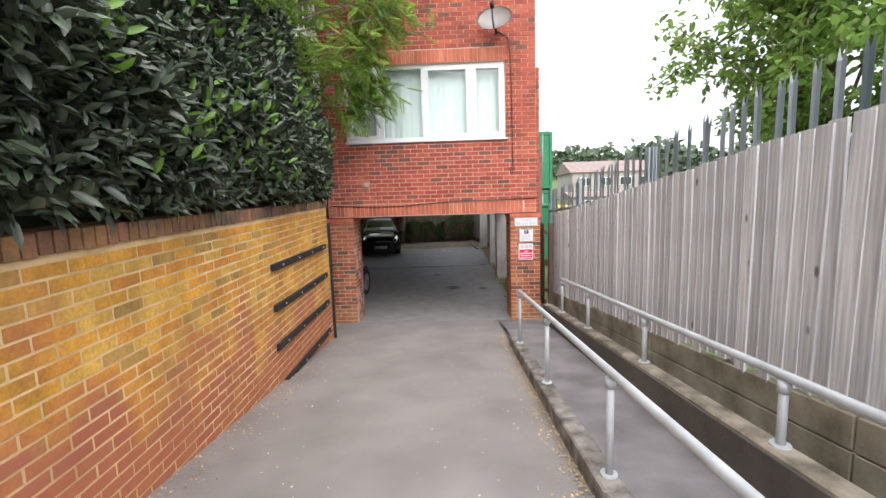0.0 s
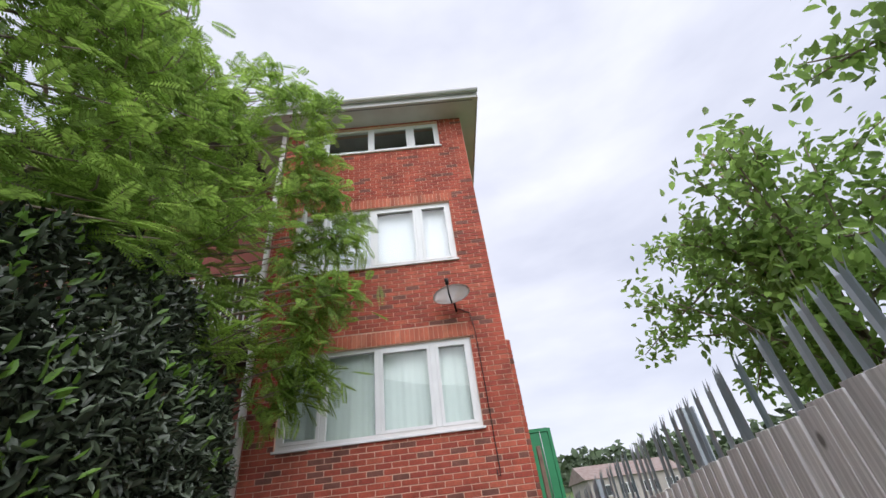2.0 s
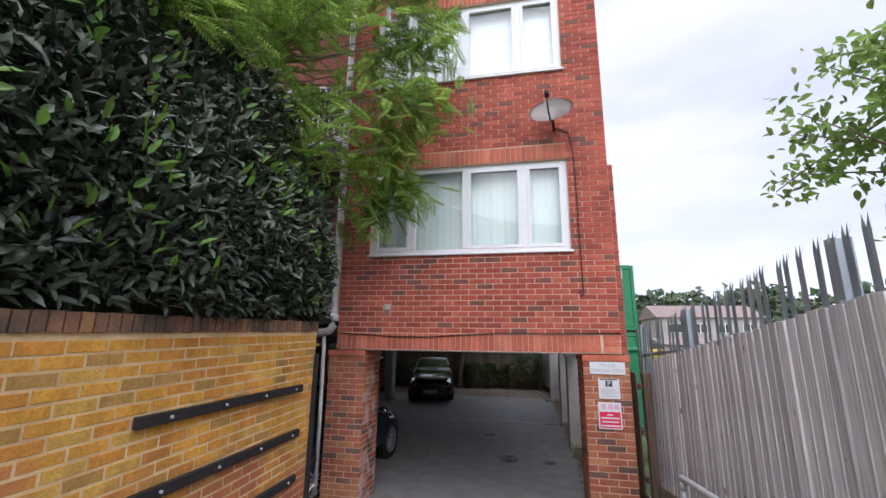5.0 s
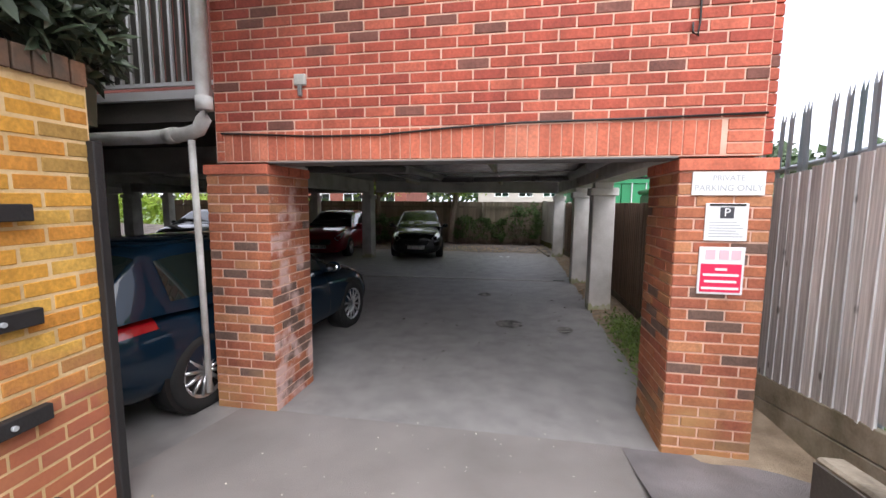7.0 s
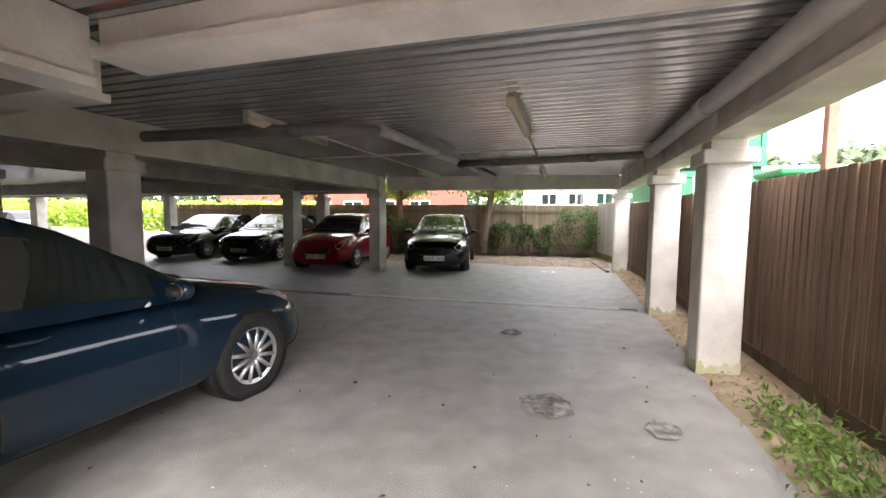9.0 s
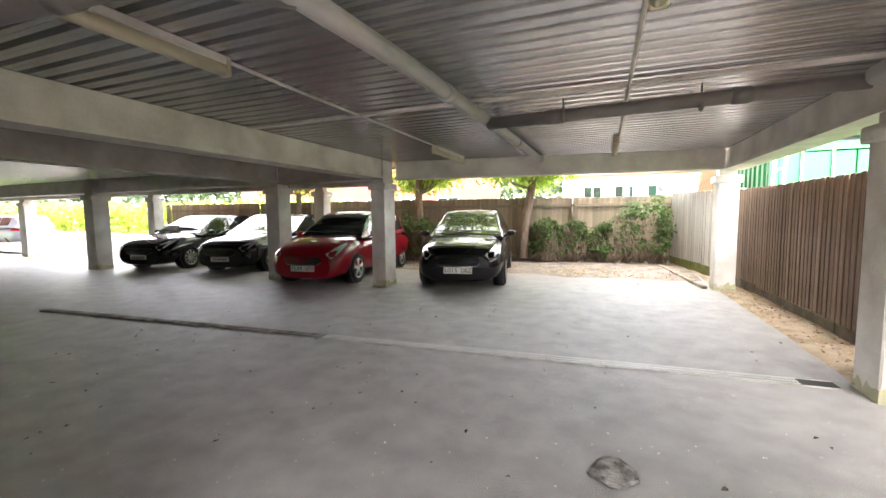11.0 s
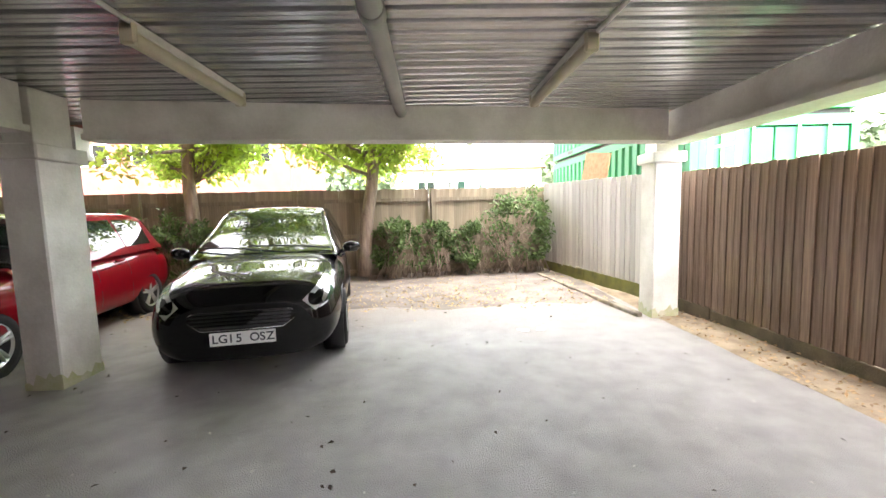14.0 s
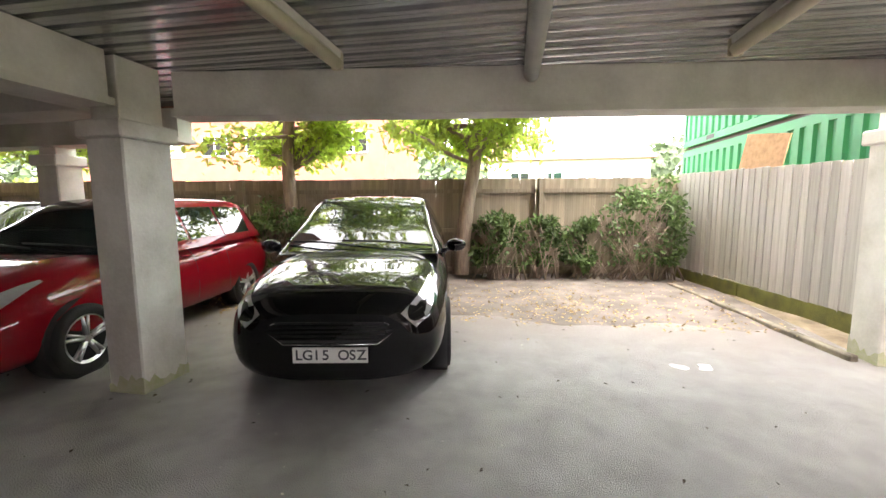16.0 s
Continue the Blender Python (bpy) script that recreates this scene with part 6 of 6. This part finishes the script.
boxpart("red_panel", M_SIGN_RED, s, (1.475, 1.715, -0.0225, -0.0195, 1.155, 1.34))
for x in (1.5, 1.58, 1.65):
    boxpart("pictogram", M_SIGN_PINK, s, (x, x + 0.055, -0.0225, -0.0195, 1.37, 1.43))
for z, a, b in ((1.305, 1.56, 1.63), (1.268, 1.49, 1.7), (1.225, 1.5, 1.69), (1.18, 1.485, 1.705)):
    boxpart("text_line", M_SIGN, s, (a, b, -0.0235, -0.0218, z - 0.008, z + 0.008))

dish = thing("satellite_dish", "grey oval satellite dish on a wall bracket, slightly rusty", "satellite dish")
bm = bmesh.new()
dmat = look((1.05, -0.3, 5.27), (0.75, -1.6, 5.75)) @ Matrix.Rotation(math.pi, 4, "Y")
rings = []
for j in range(7):
    q = j / 6
    rings.append([bm.verts.new(dmat @ Vector((math.cos(2 * math.pi * k / 28) * 0.3 * q, math.sin(2 * math.pi * k / 28) * 0.22 * q, -0.0 + 0.07 * q * q))) for k in range(28)] if j else [bm.verts.new(dmat @ Vector((0, 0, 0)))])
for k in range(28):
    bm.faces.new((rings[0][0], rings[1][k], rings[1][(k + 1) % 28]))
for a, b in zip(rings[1:], rings[2:]):
    for k in range(28):
        bm.faces.new((a[k], b[k], b[(k + 1) % 28], a[(k + 1) % 28])).smooth = True
bmesh.ops.solidify(bm, geom=list(bm.faces), thickness=0.006)
part("reflector", bm, M_DISH, dish)
bm = bmesh.new()
tube(bm, [(1.1, -0.01, 5.16), (1.08, -0.18, 5.16), (1.06, -0.27, 5.24)], 0.018, 8)
part("bracket", bm, M_BLACK, dish)
bm = bmesh.new()
tube(bm, [dmat @ Vector((0, -0.2, 0.05)), dmat @ Vector((0, -0.16, 0.22)), dmat @ Vector((0, -0.02, 0.33))], 0.012, 8)
tube(bm, [dmat @ Vector((0, -0.03, 0.3)), dmat @ Vector((0, 0.03, 0.38))], 0.03, 10)
part("receiver_arm", bm, M_BLACK, dish)


def cable(label, pts, r=0.007, mat=M_BLACK):
    bm = bmesh.new()
    tube(bm, pts, r, 6)
    tagged(part("cable", bm, mat), label, "cable")


cable("thin dark cable hanging down the brick wall from the dish", [(1.12, -0.02, 5.2), (1.3, -0.02, 5.1), (1.345, -0.02, 4.8), (1.36, -0.02, 4.0), (1.37, -0.02, 2.85), (1.36, -0.025, 2.76), (1.33, -0.025, 2.78), (1.33, -0.02, 2.84)])
cable("black cable sagging along the brick wall over the entrance", [(-2.0, -0.018, 2.25), (-1.2, -0.02, 2.21), (-0.7, -0.02, 2.21), (-0.2, -0.02, 2.245), (0.3, -0.02, 2.268), (1.0, -0.02, 2.272), (1.79, -0.018, 2.285)], 0.008)
fl = thing("outlet_box", "small white outlet box fixed on the brick wall", "outlet")
boxpart("cover", M_PALECONC, fl, (-1.36, -1.27, -0.04, -0.007, 2.58, 2.66), bev=0.006)
boxpart("spout", M_PIPE_D, fl, (-1.33, -1.3, -0.045, -0.02, 2.5, 2.58), bev=0.004)

pipe("downpipe", "weathered white rainwater downpipe with an elbow at the tower corner", [(-2.12, -0.06, 9.9), (-2.12, -0.06, 6.0), (-2.1, -0.06, 2.5), (-2.11, -0.06, 2.36), (-2.17, -0.05, 2.28), (-2.3, -0.03, 2.25), (-2.7, 0.02, 2.24), (-6.0, 0.05, 2.22)], 0.055, M_WHITEPIPE,
     [((-2.1, -0.06, 2.42), (-2.1, -0.06, 2.52)), ((-2.11, -0.06, 4.4), (-2.11, -0.06, 4.5)), ((-2.4, -0.02, 2.247), (-2.5, 0, 2.245))])
pipe("waste_pipe", "thin white waste pipe running down the brick pillar", [(-2.24, -0.05, 2.2), (-2.22, -0.05, 1.2), (-2.21, -0.05, 0.14)], 0.026, M_WHITEPIPE)

# the lower one runs on unseen past -7.5, added to shut out skylight
for z, x1 in ((2.5, -32.0), (5.25, -7.5)):
    b = thing("balcony", "concrete access balcony with white upright railings beside the tower", "balcony", kind="structure")
    boxpart("slab", M_DARKCONC, b, (x1, -2.16, 0.12, 1.49, z - 0.12, z + 0.1))
    boxpart("edge_trim", M_FASCIA, b, (x1, -2.16, 0.07, 0.12, z + 0.05, z + 0.12))
    boxpart("bottom_rail", M_FASCIA, b, (x1, -2.16, 0.12, 0.15, z + 0.17, z + 0.2))
    boxpart("top_rail", M_FASCIA, b, (x1, -2.16, 0.11, 0.16, z + 1.12, z + 1.16))
    bm = bmesh.new()
    box(bm, -0.011, 0.011, -0.011, 0.011, 0, 0.93)
    bal = mesh_of("baluster", bm, M_FASCIA)
    bm = bmesh.new()
    box(bm, -0.043, 0.043, -0.008, 0.008, 0, 0.9)
    board = mesh_of("infill_board", bm, M_INFILL)
    for i in range(46):
        piece("infill_board", board, b, Matrix.Translation((-2.27 - i * 0.108, 0.175, z + 0.2)))
    for i in range(50):
        piece("baluster", bal, b, Matrix.Translation((-2.24 - i * 0.1, 0.135, z + 0.195)))

# ---- beyond the fences ----
def container(label, x0, x1, y0, y1, z0):
    c = thing("shipping_container", label, "container", group="stacked containers")
    h = 2.55
    for side, xs in ((-1, x0), (1, x1)):
        y = y0 + 0.15
        bm = bmesh.new()
        pts = []
        while y < y1 - 0.15:
            pts += [(y, 0), (y + 0.07, 0), (y + 0.11, 0.035), (y + 0.18, 0.035), (y + 0.22, 0)]
            y += 0.28
        for (ya, da), (yb, db) in zip(pts, pts[1:]):
            v = [bm.verts.new(q) for q in ((xs - side * da, ya, z0 + 0.15), (xs - side * db, yb, z0 + 0.15), (xs - side * db, yb, z0 + h - 0.12), (xs - side * da, ya, z0 + h - 0.12))]
            bm.faces.new(v)
        part("side_panel", bm, M_GREEN, c)
    bm = bmesh.new()
    for xa in (x0, x1 - 0.12):
        for ya in (y0, y1 - 0.12):
            box(bm, xa, xa + 0.12, ya, ya + 0.12, z0, z0 + h)
    for za in (z0, z0 + h - 0.12):
        for xa in (x0, x1 - 0.1):
            box(bm, xa, xa + 0.1, y0 + 0.12, y1 - 0.12, za, za + 0.14)
        for ya in (y0, y1 - 0.1):
            box(bm, x0 + 0.12, x1 - 0.12, ya, ya + 0.1, za, za + 0.14)
    part("frame", bm, M_GREEN, c)
    boxpart("roof_panel", M_GREEN, c, (x0 + 0.05, x1 - 0.05, y0 + 0.05, y1 - 0.05, z0 + h - 0.04, z0 + h - 0.01))
    boxpart("rear_panel", M_GREEN, c, (x0 + 0.1, x1 - 0.1, y1 - 0.09, y1 - 0.05, z0 + 0.1, z0 + h - 0.1))
    for k in (0, 1):
        xa = x0 + 0.12 + k * (x1 - x0 - 0.24) / 2
        d = boxpart("door", M_GREEN, c, (xa + 0.01, xa + (x1 - x0 - 0.24) / 2 - 0.01, y0 + 0.02, y0 + 0.07, z0 + 0.14, z0 + h - 0.14), bev=0.01)
        for f in (0.3, 0.7):
            xr = xa + f * (x1 - x0 - 0.24) / 2
            bm = bmesh.new()
            tube(bm, [(xr, y0 - 0.01, z0 + 0.1), (xr, y0 - 0.01, z0 + h - 0.1)], 0.018, 8)
            part("lock_bar", bm, M_STEEL, d)
    for ya in (y0 + 1.2, y1 - 1.6):
        boxpart("fork_pocket", M_BLACK, c, (x0 - 0.004, x0 + 0.05, ya, ya + 0.36, z0 + 0.03, z0 + 0.12))
    return c


container("green corrugated shipping container on the ground beyond the fence", 2.42, 4.86, 11.8, 18.1, 0.0)
container("green corrugated shipping container stacked on another", 2.42, 4.86, 11.8, 18.1, 2.66)
# black box stands in for the dark line between the containers
boxpart("container_gap_fill", M_BLACK, None, (2.5, 4.8, 11.9, 18.0, 2.551, 2.658))
tagged(bpy.data.objects["container_gap_fill"], "black filler in the dark gap between the stacked containers", "packing")
bin_ = thing("wheelie_bin", "green lidded bin standing beyond the fence", "bin")
boxpart("body", M_GREEN, bin_, (2.95, 3.65, 6.3, 7.0, 0.0, 1.95), bev=0.04)
boxpart("lid", M_GREEN, bin_, (2.9, 3.7, 6.25, 7.05, 1.95, 2.05), bev=0.03)
M_YELLOW = material("yellow_plastic", (0.75, 0.5, 0.06), 0.5, scale=5, bump=0.05, amount=0.3)
bx = boxpart("grit_bin", M_YELLOW, None, (2.95, 3.5, 3.4, 4.0, -0.06, 2.05), bev=0.05)
tagged(bx, "tall yellow bin showing above the fence", "bin")
M_RUST = material("rusty_steel_post", (0.3, 0.2, 0.16), 0.8, scale=6, fine=50, bump=0.3, amount=0.7)
bm = bmesh.new()
box(bm, 2.92, 3.02, 5.3, 5.4, -0.06, 3.75)
bevel(bm, 0.006)
tagged(part("steel_post", bm, M_RUST), "tall rusty steel post beyond the fence", "post")
lad = thing("stepladder", "pale ladder leaning against the container", "ladder")
for ya in (11.27, 10.79):
    bm = bmesh.new()
    tube(bm, [(2.1, ya - 0.25, -0.02), (2.37, ya, 3.0)], 0.026, 6)
    part("stile", bm, M_WHITEPAINT, lad)
for k in range(9):
    f = 0.08 + k * 0.1
    bm = bmesh.new()
    tube(bm, [(2.1 + 0.27 * f, 11.02 + 0.25 * f, 3.02 * f), (2.1 + 0.27 * f, 10.54 + 0.25 * f, 3.02 * f)], 0.018, 6)
    part("rung", bm, M_WHITEPAINT, lad)
bm = bmesh.new()
box(bm, -0.008, 0.008, -0.4, 0.4, -0.26, 0.26, pose(1.74, 13.4, 2.04, 8, 6, 9))
tagged(part("strand_board_sheet", bm, M_OSB), "orange-brown strand board sheet propped on the fence", "board")


def house(name, label, x0, x1, y0, y1, h, mat, wins, roof_h=1.6, base=-0.1, cover=None):
    """A house with windows on its side towards the car park."""
    b = thing(name, label, "building")
    boxpart("wall", mat, b, (x0, x1, y0, y1, base, h))
    bm = bmesh.new()
    ym = (y0 + y1) / 2
    v = [bm.verts.new(p) for p in ((x0 - 0.3, y0 - 0.3, h), (x1 + 0.3, y0 - 0.3, h), (x1 + 0.3, y1 + 0.3, h), (x0 - 0.3, y1 + 0.3, h), (x0 - 0.3, ym, h + roof_h), (x1 + 0.3, ym, h + roof_h))]
    for f in ((0, 1, 5, 4), (2, 3, 4, 5), (0, 4, 3), (1, 2, 5), (0, 3, 2, 1)):
        bm.faces.new([v[i] for i in f])
    part("roof", bm, cover or M_TILE, b)
    for wx, wz, ww, wh in wins:
        w = boxpart("window", M_UPVC, b, (wx, wx + ww, y0 - 0.05, y0 + 0.01, wz, wz + wh))
        for k in range(2):
            boxpart("pane", M_CARGLASS, w, (wx + 0.07 + k * ww / 2, wx + ww / 2 - 0.04 + k * ww / 2, y0 - 0.06, y0 - 0.052, wz + 0.07, wz + wh - 0.07))
    return b


house("terraced_house", "orange brick house with white windows behind the rear fence", -27, -8.0, 27, 34, 6.2, M_FARBRICK,
      [(-26 + 2.6 * i, 3.9, 1.5, 1.1) for i in range(7)] + [(-26 + 2.6 * i, 1.3, 1.5, 1.2) for i in range(7)])
house("pale_building", "pale rendered low building with a shallow roof", -3.5, 7.0, 36, 46, 4.2, M_PALEWALL, [(-2 + 2.2 * i, 2.4, 1.3, 1.0) for i in range(4)], 2.4)
house("bungalow", "white bungalow with a red-brown roof beyond the yard", 16, 27, 48, 56, 5.2, M_PALEWALL, [(17 + 2.6 * i, 3.4, 1.5, 1.1) for i in range(4)], 1.7, 1.2, M_FADED)
house("shed", "long low shed with a brown roof beyond the palisade", 11, 18, 30, 34, 2.1, M_PALEWALL, [(12, 1.0, 1.2, 0.8)], 0.5, cover=M_FADED)
house("brick_house", "plain brick house standing beyond the open car park", -60, -40, 4, 14, 6.0, M_FARBRICK, [], 2.0)

woods = thing("far_woods", "line of distant rounded trees along the horizon", "woods", kind="stuff")
n = 18000
ang = rng.uniform(-1.2, 1.2, n)
dist = rng.uniform(105, 150, n)
px, py = np.sin(ang) * dist, np.cos(ang) * dist
hh = np.array([14.0 + 4.0 * noise.noise(Vector((a * 7, 0.3, 0))) + 2.5 * noise.noise(Vector((a * 29, 0.8, 0))) for a in ang])
pz = hh * rng.random(n) ** 0.5
leaves("crowns", M_FARTREE, np.stack([px, py, pz], 1), rng.normal(0, 1, (n, 3)), rng.normal(0, 0.5, (n, 3)) + (0, -0.6, 0.6), 1.9, 1.6, woods)
hd = thing("far_hedge", "bright green hedge beyond the car park", "hedge", kind="stuff")
n = 7000
hx = rng.uniform(-40, -12, n)
hp = np.stack([hx, 17.5 + rng.normal(0, 0.5, n) + 0.16 * (hx + 20), 2.1 * rng.random(n) ** 0.6], 1)
leaves("leaves", M_AUTUMN, hp, rng.normal(0, 0.8, (n, 3)), rng.normal(0, 0.5, (n, 3)) + (0, -0.4, 0.7), 0.28, 0.2, hd)
n = 5000
hp = np.stack([-34 + rng.normal(0, 0.6, n), rng.uniform(-6, 24, n), 2.4 * rng.random(n) ** 0.6], 1)
leaves("side_leaves", M_AUTUMN, hp, rng.normal(0, 0.8, (n, 3)), rng.normal(0, 0.5, (n, 3)) + (0.5, 0, 0.7), 0.28, 0.2, hd)
